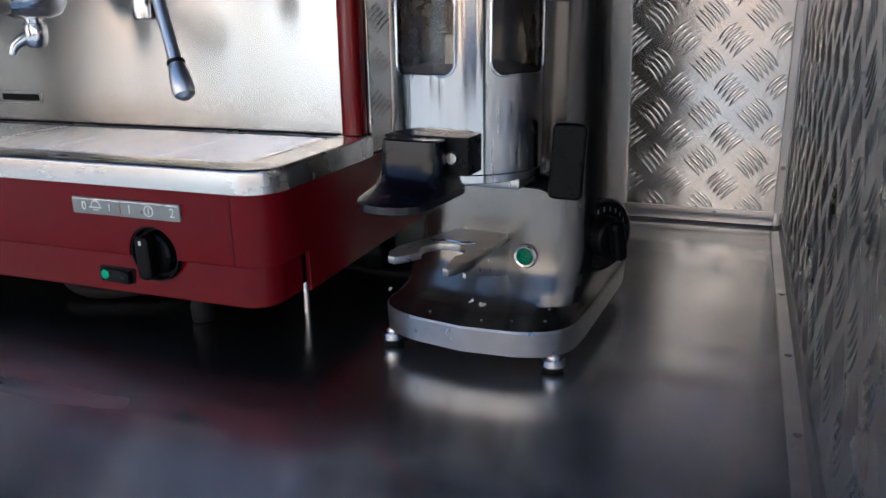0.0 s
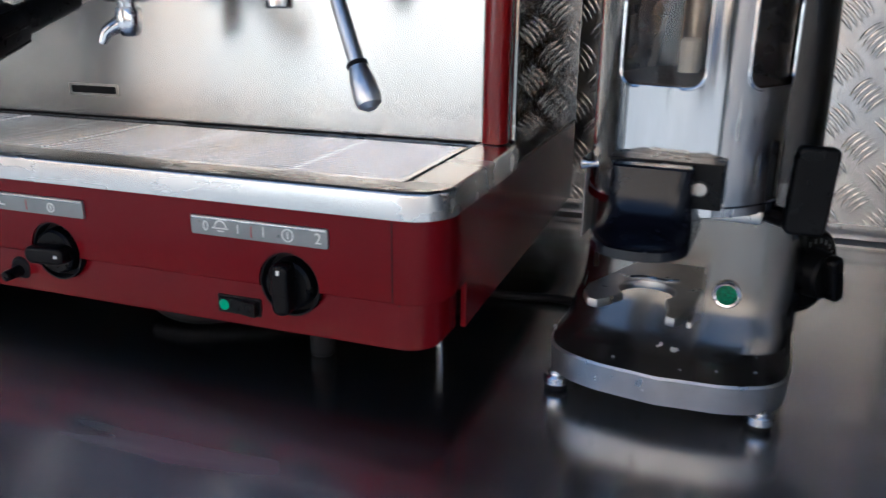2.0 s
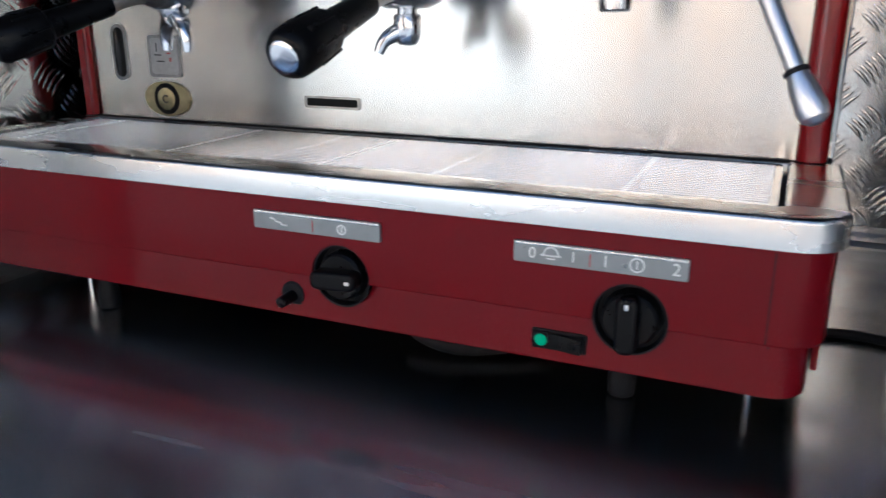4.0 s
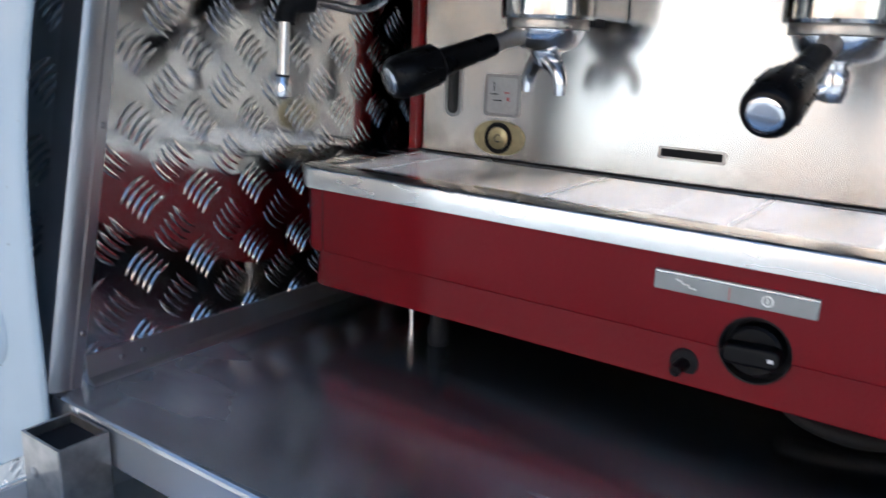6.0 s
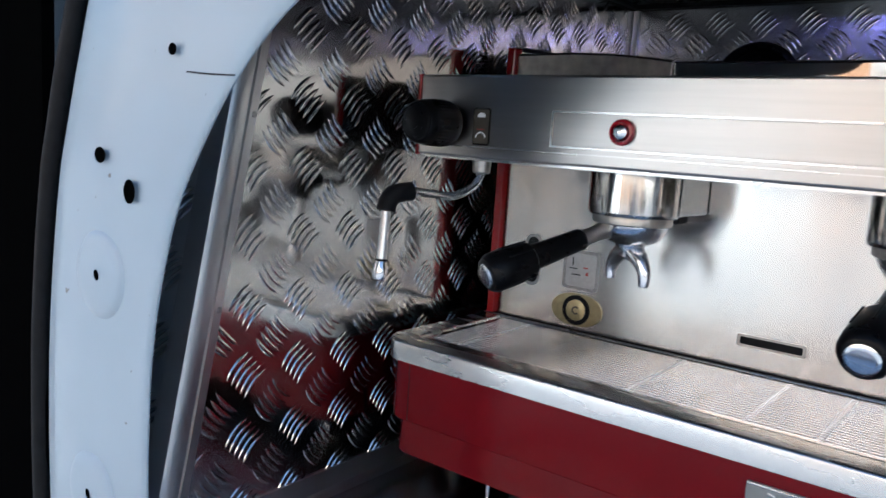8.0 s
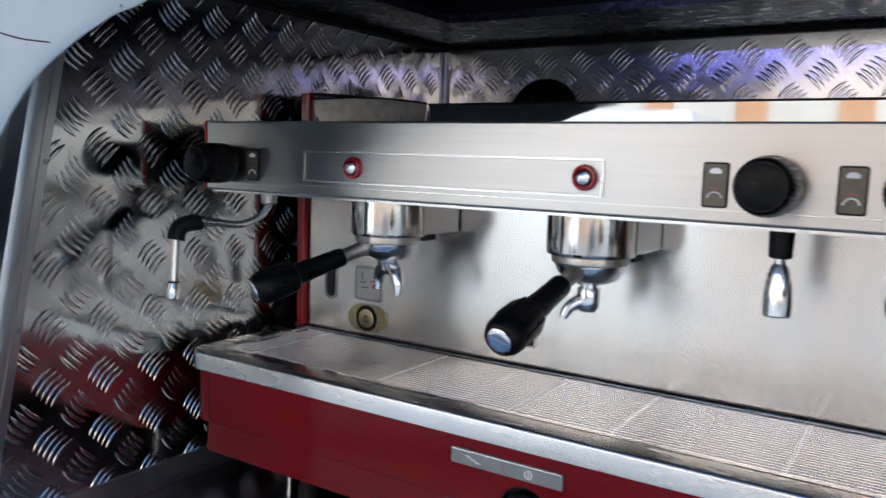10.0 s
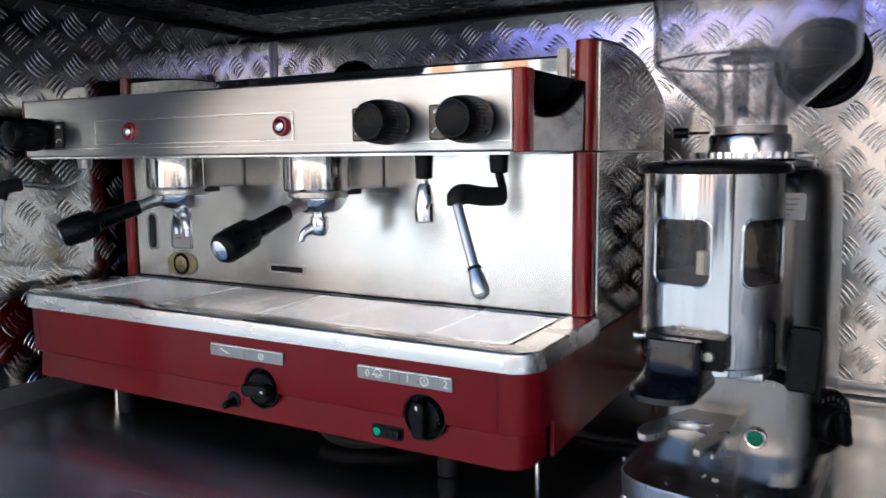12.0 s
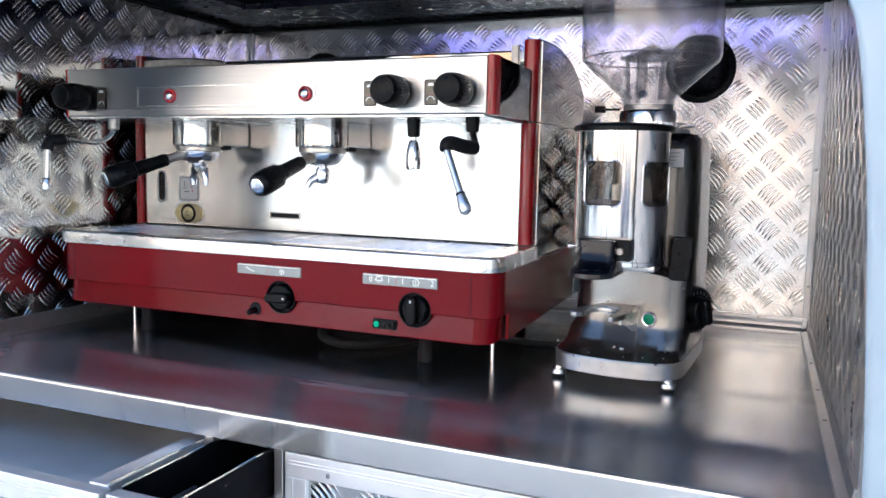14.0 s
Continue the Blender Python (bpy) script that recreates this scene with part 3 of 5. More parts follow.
# ---- the van's door frame ----
def frame_skin(inner, outer, y_face, depth):
    """A rounded body pillar between an inner and an outer edge line, each a run of (x, z)."""
    rows = []
    for (xi, zi), (xo, zo) in zip(inner, outer):
        a, b = Vector((xi, 0, zi)), Vector((xo, 0, zo))
        row = []
        for q, back in ((0.0, 0.0045), (0.0, 0.003), (0.010, 0.001), (0.03, 0.0), (0.07, 0.0), (0.5, -0.001), (0.80, 0.0005), (0.86, 0.004), (0.93, 0.004), (0.98, 0.010), (1.0, 0.022), (1.0, depth), (0.9, depth), (0.75, 0.006)):
            p = a.lerp(b, q)
            row.append((p.x, y_face + back, p.z))
        rows.append(row)
    bm = bmesh.new()
    vs = [[bm.verts.new(p) for p in r] for r in rows]
    for r, s in zip(vs, vs[1:]):
        for k in range(len(r)):
            j = (k + 1) % len(r)
            bm.faces.new((r[k], r[j], s[j], s[k]))
    bm.faces.new(vs[0])
    bm.faces.new(vs[-1])
    return bm


def smooth_run(points, steps=6):
    return [(p.x, p.y) for p in curve_points([(a, b, 0) for a, b in points], steps)]


left_in = smooth_run([(-0.632, -0.036), (-0.632, 0.04), (-0.634, 0.105), (-0.630, 0.19), (-0.618, 0.256), (-0.598, 0.318), (-0.575, 0.360), (-0.530, 0.420), (-0.475, 0.468), (-0.418, 0.496), (-0.366, 0.514), (-0.312, 0.530), (-0.255, 0.605), (0.0, 0.745)])
left_out = smooth_run([(-0.812, -0.140), (-0.818, -0.04), (-0.822, 0.06), (-0.820, 0.165), (-0.812, 0.25), (-0.798, 0.335), (-0.785, 0.38), (-0.762, 0.45), (-0.72, 0.55), (-0.64, 0.66), (-0.50, 0.75), (-0.25, 0.80), (0.0, 0.81)])
pillar_left = thing("door_1", (-0.72, -0.26, -0.32), "pale blue-white painted van door pillar with punched holes and dimples, arching overhead", "door frame", kind="structure")
part("pillar", frame_skin(left_in, left_out, -0.270, 0.026), WHITE_PAINT, pillar_left)


def dimple(x, z, r):
    return joined(lathe([(r, 0.0012), (r * 0.97, 0.0), (r * 0.90, -0.0020), (r * 0.80, -0.0031), (r * 0.66, -0.0033), (0, -0.0033)], pose(x, -0.2708, z, -90, 0, 0), 40))


# a flat black disc that paints the shade inside a punched hole
def hole(x, z, rx, rz_, tilt=0):
    bm = lathe([(1.0, 0.0), (0.0, 0.0)], None, 28)
    bm.transform(Matrix.Translation((x, -0.2745, z)) @ pose(0, 0, 0, 90, 0, 0) @ pose(0, 0, 0, 0, 0, tilt) @ Matrix.Diagonal((rx, rz_, 1, 1)))
    return bm


for x, z in ((-0.7035, 0.2557), (-0.7185, 0.050)):
    part("dimple", dimple(x, z, 0.0400), WHITE_PAINT, pillar_left, "pressed round dimple")
    part("hole", hole(x, z, 0.0042, 0.0050, 30), DEEP_SHADE, pillar_left, "punched hole")
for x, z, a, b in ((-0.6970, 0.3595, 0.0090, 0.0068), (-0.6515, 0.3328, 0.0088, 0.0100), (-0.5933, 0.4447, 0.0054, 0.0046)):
    part("hole", hole(x, z, a, b), DEEP_SHADE, pillar_left, "punched hole")
for x0, z0, x1, z1, sag in ((-0.580, 0.4285, -0.524, 0.4262, -0.0005), (-0.5263, 0.5135, -0.440, 0.4985, -0.002)):
    part("seam", tube([(x0, -0.2706, z0), ((x0 + x1) / 2, -0.2710, (z0 + z1) / 2 + sag), (x1, -0.2702, z1)], 0.0006, 6, 4), RUBBER, pillar_left, "thin dark body seam")

right_in = smooth_run([(0.645, -0.32), (0.636, 0.03), (0.632, 0.12), (0.627, 0.21), (0.621, 0.30), (0.609, 0.40), (0.597, 0.446), (0.566, 0.490), (0.52, 0.55), (0.42, 0.65), (0.30, 0.71), (0.15, 0.74), (0.0, 0.745)])
right_out = [(0.800, -0.32)] + [(-x, z) for x, z in left_out[1:]]
part("pillar", frame_skin(right_in, right_out, -0.275, 0.026), WHITE_PAINT, pillar_left)
# rubber seal, and black sheets that paint the shaded gap outside it
seal_line = [(x - 0.012, -0.262, z) for x, z in left_out[:-18]]
single("door_seal", tube(seal_line, 0.009, 12, 0), RUBBER, "black rubber door seal beside the white pillar", "seal", "structure")
seal_line = [(-x + 0.012, -0.262, z) for x, z in left_out[:-18]]
single("door_seal", tube(seal_line, 0.009, 12, 0), RUBBER, "black rubber door seal beside the white pillar", "seal", "structure")
single("gap_shade", joined(box(-1.05, -0.825, -0.262, -0.25, -0.9, 0.9), box(0.825, 1.05, -0.262, -0.25, -0.9, 0.9), box(-0.86, 0.86, -0.225, -0.21, 0.80, 0.9)), DEEP_SHADE, "black sheets standing in for the shaded gaps round the pillars", "wall", "structure")

# violet lamp strip under the roof, behind the header of the opening
strip = thing("lamp_strip", (0.07, -0.236, 0.70), "violet lamp strip in an aluminium channel behind the opening's header", "lamp")
# the channel's lower lip is an added shield, keeping violet light off the tray
part("channel", joined(box(-0.48, 0.61, -0.2405, -0.2385, 0.7042, 0.799), box(-0.48, 0.61, -0.2405, -0.229, 0.7135, 0.716), box(-0.48, 0.61, -0.2405, -0.2190, 0.7042, 0.7056)), ALU, strip)
part("diffuser", box(-0.475, 0.605, -0.2380, -0.2300, 0.7075, 0.7130, 0.001), LED_VIOLET, strip, "glowing violet strip")

# ---- espresso machine ----
MX0, MX1 = -0.607, 0.208
SWITCH_X = (0.0855, -0.1430)
machine = thing("espresso_machine", (-0.20, 0.25, 0.0), "two-group espresso machine in dark red enamel and brushed steel", "espresso machine")

# red front of the base: an upper apron with rounded ends, stepped in below
wells = [lathe([(0, -0.02), (0.0262, -0.02), (0.0262, 0.03), (0, 0.03)], pose(x, 0.0, 0.0945, 90, 0, 0), 48) for x in SWITCH_X]
for b in wells:
    b.transform(Matrix.Translation((0, 0.0190, 0)))
well_pair = joined(*wells)
apron = prism(rounded(MX0, MX1, -0.0025, 0.062, (0.030, 0.030, 0, 0), 8), "z", 0.0905, 0.1555, 0.0015)
part("front_panel", cut_out(apron, well_pair), RED, machine, "dark red enamelled front apron")
apron = prism(rounded(MX0 + 0.008, MX1 - 0.008, 0.0060, 0.060, (0.026, 0.026, 0, 0), 8), "z", 0.052, 0.0900, 0.0015)
for v in apron.verts:
    if v.co.y < 0.045:
        v.co.y -= 0.10 * (0.0900 - v.co.z)
part("lower_panel", cut_out(apron, well_pair), RED, machine, "dark red enamelled lower apron")
for x in (MX0 + 0.036, MX1 - 0.036):
    part("joint", box(x - 0.0004, x + 0.0004, -0.0028, 0.0, 0.092, 0.154), RUBBER, machine)
    part("joint", box(x - 0.0004 + 0.002, x + 0.0004 + 0.002, 0.0056, 0.008, 0.054, 0.0885), RUBBER, machine)
part("base_box", box(MX0 + 0.012, MX1 - 0.012, 0.058, 0.495, 0.055, 0.150, 0.002), DARK_LINING_SHADE, machine, "dark underside box")
for x0, x1 in ((MX1 - 0.005, MX1 - 0.0005), (MX0 + 0.0005, MX0 + 0.005)):
    part("side_panel", prism([(0.0625, 0.052), (0.495, 0.058), (0.505, 0.075), (0.505, 0.1555), (0.062, 0.1555)], "x", x0, x1, 0.0006), RED, machine, "glossy dark red base side")

# drip tray: rounded steel rim, sunk pan, slatted grate
outer = rounded(MX0 - 0.005, MX1 + 0.005, -0.008, 0.194, (0.032, 0.032, 0.001, 0.001), 8)
inner = rounded(-0.583, 0.1730, 0.0240, 0.1880, (0.006, 0.006, 0.001, 0.001), 8)
bm = ring_prism(outer, inner, "z", 0.1565, 0.1775)
bm.normal_update()
rim_edges = [e for e in bm.edges if all(v.co.z > 0.177 for v in e.verts) and sorted(round(abs(f.normal.z)) for f in e.link_faces) == [0, 1]]
bmesh.ops.bevel(bm, geom=rim_edges, offset=0.0035, segments=3, affect="EDGES", profile=0.5)
tray = part("drip_tray", bm, RIM_STEEL, machine, "satin steel drip tray rim with rounded corners")
part("pan", box(-0.583, 0.1730, 0.024, 0.188, 0.160, 0.1655), PAN_SHADE, tray, "tray floor, shade painted near black")
part("grate_frame", ring_prism(rounded(-0.579, 0.169, 0.028, 0.185, 0.004, 3), rounded(-0.573, 0.164, 0.034, 0.180, 0.003, 3), "z", 0.1715, 0.1760), CHROME, tray, "bright grate border")
slat = prism([(-0.0003, -0.0030), (0.0003, -0.0030), (0.0017, 0.0007), (0.0017, 0.0010), (0.0015, 0.0014), (0.0011, 0.0016), (-0.0011, 0.0016), (-0.0015, 0.0014), (-0.0017, 0.0010), (-0.0017, 0.0007)], "x", -0.368, 0.368)
slat_mesh = mesh_of(slat, "slat")
slat_mesh.materials.append(GRATE_STEEL)
for k in range(22):
    ob = new("slat", slat_mesh)
    ob.parent = tray
    ob.location = Vector((-0.2045, 0.0374 + k * 0.00660, 0.1745)) - ORIGIN[machine][0]

# splash back, with slot, gauge, level window and badge
back = part("splash_back", box(-0.596, 0.1780, 0.1945, 0.199, 0.1775, 0.40, 0.0008), PLATE_STEEL, machine, "brushed steel splash back, smeared, with streaks painted for reflections")
# black strip painted as the shade in the joint under the plate
part("shadow_gap", box(-0.594, 0.174, 0.190, 0.1965, 0.1766, 0.1788), RUBBER, back)
part("slot_rim", ring_prism(rounded(-0.2995, -0.2325, 0.2000, 0.2125, 0.002, 3), rounded(-0.2965, -0.2355, 0.2022, 0.2103, 0.0015, 3), "y", 0.1933, 0.1948), DULL_STEEL, back)
# flat black plate that paints the shade inside the slot
part("slot", box(-0.2965, -0.2355, 0.1940, 0.1947, 0.2022, 0.2103), RUBBER, back, "slot opening, its inner shade painted flat black")
part("level_rim", ring_prism(rounded(-0.5615, -0.5385, 0.2205, 0.2835, 0.0112, 6), rounded(-0.5580, -0.5420, 0.2240, 0.2800, 0.0078, 6), "y", 0.1930, 0.1948), SCREW, back)
part("level_slot", prism(rounded(-0.5580, -0.5420, 0.2240, 0.2800, 0.0078, 6), "y", 0.1938, 0.1947), RUBBER, back, "dark boiler level slot")
part("level_glass", rod((-0.550, 0.1930, 0.226), (-0.550, 0.1930, 0.278), 0.0036, seg=14), WINDOW_CLEAR, back, "glass sight tube")
part("gauge_rim", ring_prism(rounded(-0.5070, -0.4610, 0.2255, 0.2720, 0.005, 4), rounded(-0.5035, -0.4645, 0.2290, 0.2685, 0.0035, 4), "y", 0.1930, 0.1948), SCREW, back)
gauge = part("gauge", prism(rounded(-0.5035, -0.4645, 0.2290, 0.2685, 0.0035, 4), "y", 0.1939, 0.1947), STICKER, back, "small pale pressure gauge with red marks")
for x, z, w, h, m in ((-0.494, 0.250, 0.010, 0.0012, RUBBER), (-0.490, 0.243, 0.012, 0.0012, RUBBER), (-0.478, 0.252, 0.006, 0.0016, PRINT_RED), (-0.476, 0.245, 0.003, 0.004, PRINT_RED), (-0.495, 0.258, 0.0012, 0.010, RUBBER)):
    part("mark", box(x - w / 2, x + w / 2, 0.1936, 0.19395, z - h / 2, z + h / 2), m, gauge)
oval = [(0.0330 * math.copysign(abs(math.cos(2 * math.pi * k / 40)) ** 0.85, math.cos(2 * math.pi * k / 40)) - 0.4850, 0.0195 * math.sin(2 * math.pi * k / 40) + 0.2015) for k in range(40)]
badge = part("badge", prism(oval, "y", 0.1922, 0.1948, 0.0006), GOLD, back, "oval brass maker's badge with a dark ring")
part("badge_ring", moved(lathe([(0.0178, 0), (0.0178, 0.0008), (0.0, 0.0008)], pose(0, 0, 0, 90, 0, 0), 32), -0.4850, 0.1922, 0.2015), RUBBER, badge)
part("badge_boss", moved(lathe([(0.0125, 0), (0.0125, 0.0016), (0.011, 0.0022), (0.0, 0.0022)], pose(0, 0, 0, 90, 0, 0), 32), -0.4850, 0.1920, 0.2015), GOLD, badge)
part("badge_curl", moved(tube([(0.004 * math.cos(a) + 0.0005, 0, 0.004 * math.sin(a)) for a in [radians(40 + 28 * k) for k in range(11)]], 0.0009, 8, 3), -0.4850, 0.1897, 0.2015), BRONZE, badge)

# upright rails, side panels, rear body with arched cover
arch = [(0.200, 0.500), (0.26, 0.5035), (0.32, 0.5035), (0.37, 0.499), (0.41, 0.491), (0.45, 0.478), (0.49, 0.460), (0.515, 0.444)]
for x0, x1, rail0, rail1 in ((0.2005, 0.2060, 0.1780, 0.2015), (-0.6055, -0.6000, -0.6075, -0.5965)):
    part("rail", prism(rounded(rail0, rail1, 0.1860, 0.2060, (0.010, 0.010, 0.001, 0.001), 5), "z", 0.1780, 0.3735, 0.0008), RED_DARK, machine, "dark red upright rail")
    bm = prism(rounded(rail0, rail1 + 0.001, 0.1850, 0.2060, (0.010, 0.010, 0.001, 0.001), 5), "z", 0.3745, 0.5030, 0.0008)
    for v in bm.verts:
        if v.co.z > 0.49 and v.co.y < 0.20:
            v.co.y += 0.006
    part("rail", bm, RED_DARK, machine, "dark red upright rail")
    part("side_panel", prism([(0.2060, 0.1580), (0.515, 0.1580), (0.515, 0.3735), (0.2060, 0.3735)], "x", x0, x1, 0.0006), MIRROR_STEEL, machine, "polished steel side panel")
    part("side_panel", prism([(0.2060, 0.3750), (0.515, 0.3750)] + arch[::-1][:-1] + [(0.2060, 0.501)], "x", x0, x1, 0.0006), MIRROR_STEEL, machine, "polished steel arched side panel")
for x0, x1 in ((0.1925, 0.1990), (-0.5985, -0.5925)):
    part("arch_edge", tube([(x0 + 0.008 if x0 > 0 else x0 - 0.002, y, z + 0.002) for y, z in arch], 0.0028, 8, 4), RUBBER, machine, "black arched edging")
part("rear_body", box(-0.5990, 0.1990, 0.2230, 0.512, 0.152, 0.44, 0.003), DULL_STEEL, machine)
for k in range(9):
    pts = curve_points([(y, z - 0.030, 0) for y, z in arch], 6)
    a, b = pts[min(len(pts) - 1, k * 5)], pts[min(len(pts) - 1, k * 5 + 4)]
    if (b - a).length > 0.004:
        n = Vector((-(b - a).y, (b - a).x, 0)).normalized() * 0.0015
        part("cover_slat", prism([(a.x, a.y), (b.x, b.y), (b.x + n.x, b.y + n.y), (a.x + n.x, a.y + n.y)], "x", -0.598, 0.198), RIM_STEEL, machine, "steel slat of the arched top cover")

# group housing (hood) above the tray
HZ0, HZ1 = 0.3745, 0.4540
hood = part("hood", box(-0.5850, 0.1845, 0.0065, 0.1980, HZ0, HZ1, 0.0022, 3), BRUSHED_FRONT, machine, "brushed steel group housing")
for x0, x1 in ((0.1850, 0.1970), (-0.5905, -0.5855)):
    cap_back = 0.030 if x0 > 0 else 0.0120
    part("end_cap", prism(rounded(x0, x1, 0.0060, cap_back, (0.001, 0.009, 0.001, 0.001) if x0 > 0 else (0.004, 0.001, 0.001, 0.001), 5), "z", HZ0 - 0.001, HZ1 + 0.0005, 0.0008), RED_DARK, hood, "dark red end cap")
    part("side_panel", box(x0 + 0.002, x1 - 0.001, cap_back + 0.0002, 0.1845, HZ0, HZ1, 0.0006), MIRROR_STEEL, hood, "polished steel housing side")
part("underside", box(-0.580, 0.180, 0.010, 0.192, HZ0 - 0.003, HZ0 - 0.0005), BRUSHED, hood, "steel underside")
part("raised_panel", ring_prism(rounded(-0.4290, -0.0860, 0.3895, 0.4225, 0.0015, 2), rounded(-0.4270, -0.0880, 0.3912, 0.4208, 0.0012, 2), "y", 0.0046, 0.0066), RIM_STEEL, hood, "raised outline on the housing")
part("raised_panel", box(-0.4265, -0.0885, 0.0060, 0.0068, 0.3916, 0.4204, 0.0003), BRUSHED_FRONT, hood)
part("crease", box(-0.583, 0.183, 0.0057, 0.0066, 0.3845, 0.3853), RIM_STEEL, hood)
# fascia over the housing
part("fascia", box(-0.3985, 0.1720, 0.1985, 0.2020, HZ1 - 0.001, 0.4855, 0.0008), MIRROR_STEEL, hood, "polished upstand behind the housing")
part("fascia_edge", rod((-0.3985, 0.2000, 0.4862), (0.1720, 0.2000, 0.4862), 0.0012, seg=10), RUBBER, hood)
crown = [(-0.5950, HZ1), (-0.4020, HZ1), (-0.4020, 0.4860), (-0.43, 0.4895), (-0.47, 0.4935), (-0.52, 0.4955), (-0.5950, 0.4945)]
part("fascia", prism(crown, "y", 0.1985, 0.2020, 0.0006), DULL_STEEL, hood, "satin steel upstand with an arched top")
part("fascia_edge", tube([(x, 0.2, z + 0.001) for x, z in crown[2:]], 0.0016, 8, 4), RUBBER, hood)
# the cream colour paints an overexposed reflection on the steel bracket
part("bracket", box(0.160, 0.172, 0.186, 0.198, HZ1, 0.4945, 0.0015), CREAM, hood, "steel end bracket with its glare painted cream")
for x in (-0.585, -0.44):
    part("screw", screw_head((x, 0.1984, 0.468), (0, -1, 0), 0.0035), SCREW, hood)

# rocker buttons
for x in (-0.3590, -0.1030):
    b = part("button", moved(lathe([(0, 0.003), (0.0078, 0.003), (0.0086, 0.006), (0.0104, 0.0055), (0.0114, 0.0035), (0.0114, 0)], pose(0, 0, 0, 90, 0, 0), 32), x, 0.0062, 0.4060), BUTTON_RED, hood, "round red button bezel")
    part("rocker", moved(lathe([(0, 0.0088), (0.0034, 0.0084), (0.0062, 0.0068), (0.0080, 0.003), (0.0080, 0)], pose(0, 0, 0, 90, 0, 0) @ Matrix.Diagonal((1, 0.95, 1, 1)), 28), x, 0.0062, 0.4060), CHROME, b, "glossy silvery push button")
    part("mark", box(x - 0.0022, x + 0.0018, -0.0024, -0.0015, 0.4065, 0.4085), PLATE_GREY, b)

# valve icon plates and ribbed knobs
for x, knob_x in ((0.0060, 0.0490), (0.1020, 0.1448), (-0.5060, -0.5480)):
    pl = part("icon_plate", prism(rounded(x - 0.0100, x + 0.0100, 0.3868, 0.4224, 0.0024, 4), "y", 0.0046, 0.0066, 0.0005), PLASTIC, hood, "small black-rimmed bronze plate with a dial symbol")
    part("plate_face", prism(rounded(x - 0.0086, x + 0.0086, 0.3882, 0.4210, 0.0014, 3), "y", 0.0043, 0.0050, 0.0001), BRONZE, pl)
    part("symbol", box(x - 0.0046, x + 0.0046, 0.0039, 0.0044, 0.4135, 0.4165, 0.0003), PRINT_WHITE, pl)
    part("symbol", box(x - 0.003, x + 0.003, 0.0039, 0.0044, 0.4165, 0.4178, 0.0003), PRINT_WHITE, pl)
    part("symbol", tube([(x + 0.0056 * math.cos(a), 0.0043, 0.3935 + 0.0056 * math.sin(a)) for a in [radians(d) for d in (10, 45, 80, 115, 150, 175)]], 0.0007, 6, 3), PRINT_WHITE, pl)
    part("symbol", box(x - 0.0045, x + 0.0045, 0.0039, 0.0044, 0.4018, 0.4024), PRINT_RED, pl)
    sec = []
    ribs = 36
    for h, r, rib in ((0.0, 0.0212, 0), (0.002, 0.0224, 0.0), (0.010, 0.0224, 0.0009), (0.028, 0.0216, 0.0010), (0.037, 0.0208, 0.0007), (0.0440, 0.0196, 0.0), (0.0460, 0.0180, 0.0)):
        sec.append([(knob_x + (r + rib * (k % 2)) * math.cos(math.pi * k / ribs), 0.0030 - h, 0.4055 + (r + rib * (k % 2)) * math.sin(math.pi * k / ribs)) for k in range(2 * ribs)])
    kn = part("knob", loft(sec), PLASTIC, hood, "round black ribbed valve knob")
    part("knob_face", moved(lathe([(0, 0.0010), (0.0150, 0.0008), (0.0165, 0.0)], pose(0, 0, 0, 90, 0, 0), 36), knob_x, -0.0430, 0.4055), PLASTIC, kn)
    part("knob_stem", rod((knob_x, 0.007, 0.4055), (knob_x, -0.004, 0.4055), 0.016), PLASTIC, kn)

# brew groups
for gx in (-0.3900, -0.1370):
    gy = 0.112
    g = part("brew_head", lathe([(0.0, 0.3745), (0.0445, 0.3745), (0.0450, 0.370), (0.0450, 0.3310), (0.0440, 0.3280), (0.0385, 0.3275), (0.0385, 0.3260), (0.0, 0.3260)], Matrix.Translation((gx, gy, 0)), 48), GROUP_STEEL, machine, "polished steel brew group drum")
    part("group_ring", lathe([(0.0388, 0.3276), (0.0395, 0.3260), (0.0390, 0.3200), (0.0375, 0.3188), (0.0, 0.3188)], Matrix.Translation((gx, gy, 0)), 48), DULL_STEEL, g, "coffee-stained lower ring")
    part("group_neck", box(gx - 0.0050, gx + 0.0460, gy, 0.1944, 0.3290, HZ0 - 0.001, 0.004, 3), MIRROR_STEEL, g, "steel casing behind the drum")
    part("group_lug", box(gx + 0.018, gx + 0.043, gy + 0.010, gy + 0.036, 0.3225, 0.3325, 0.002), RUBBER, g)


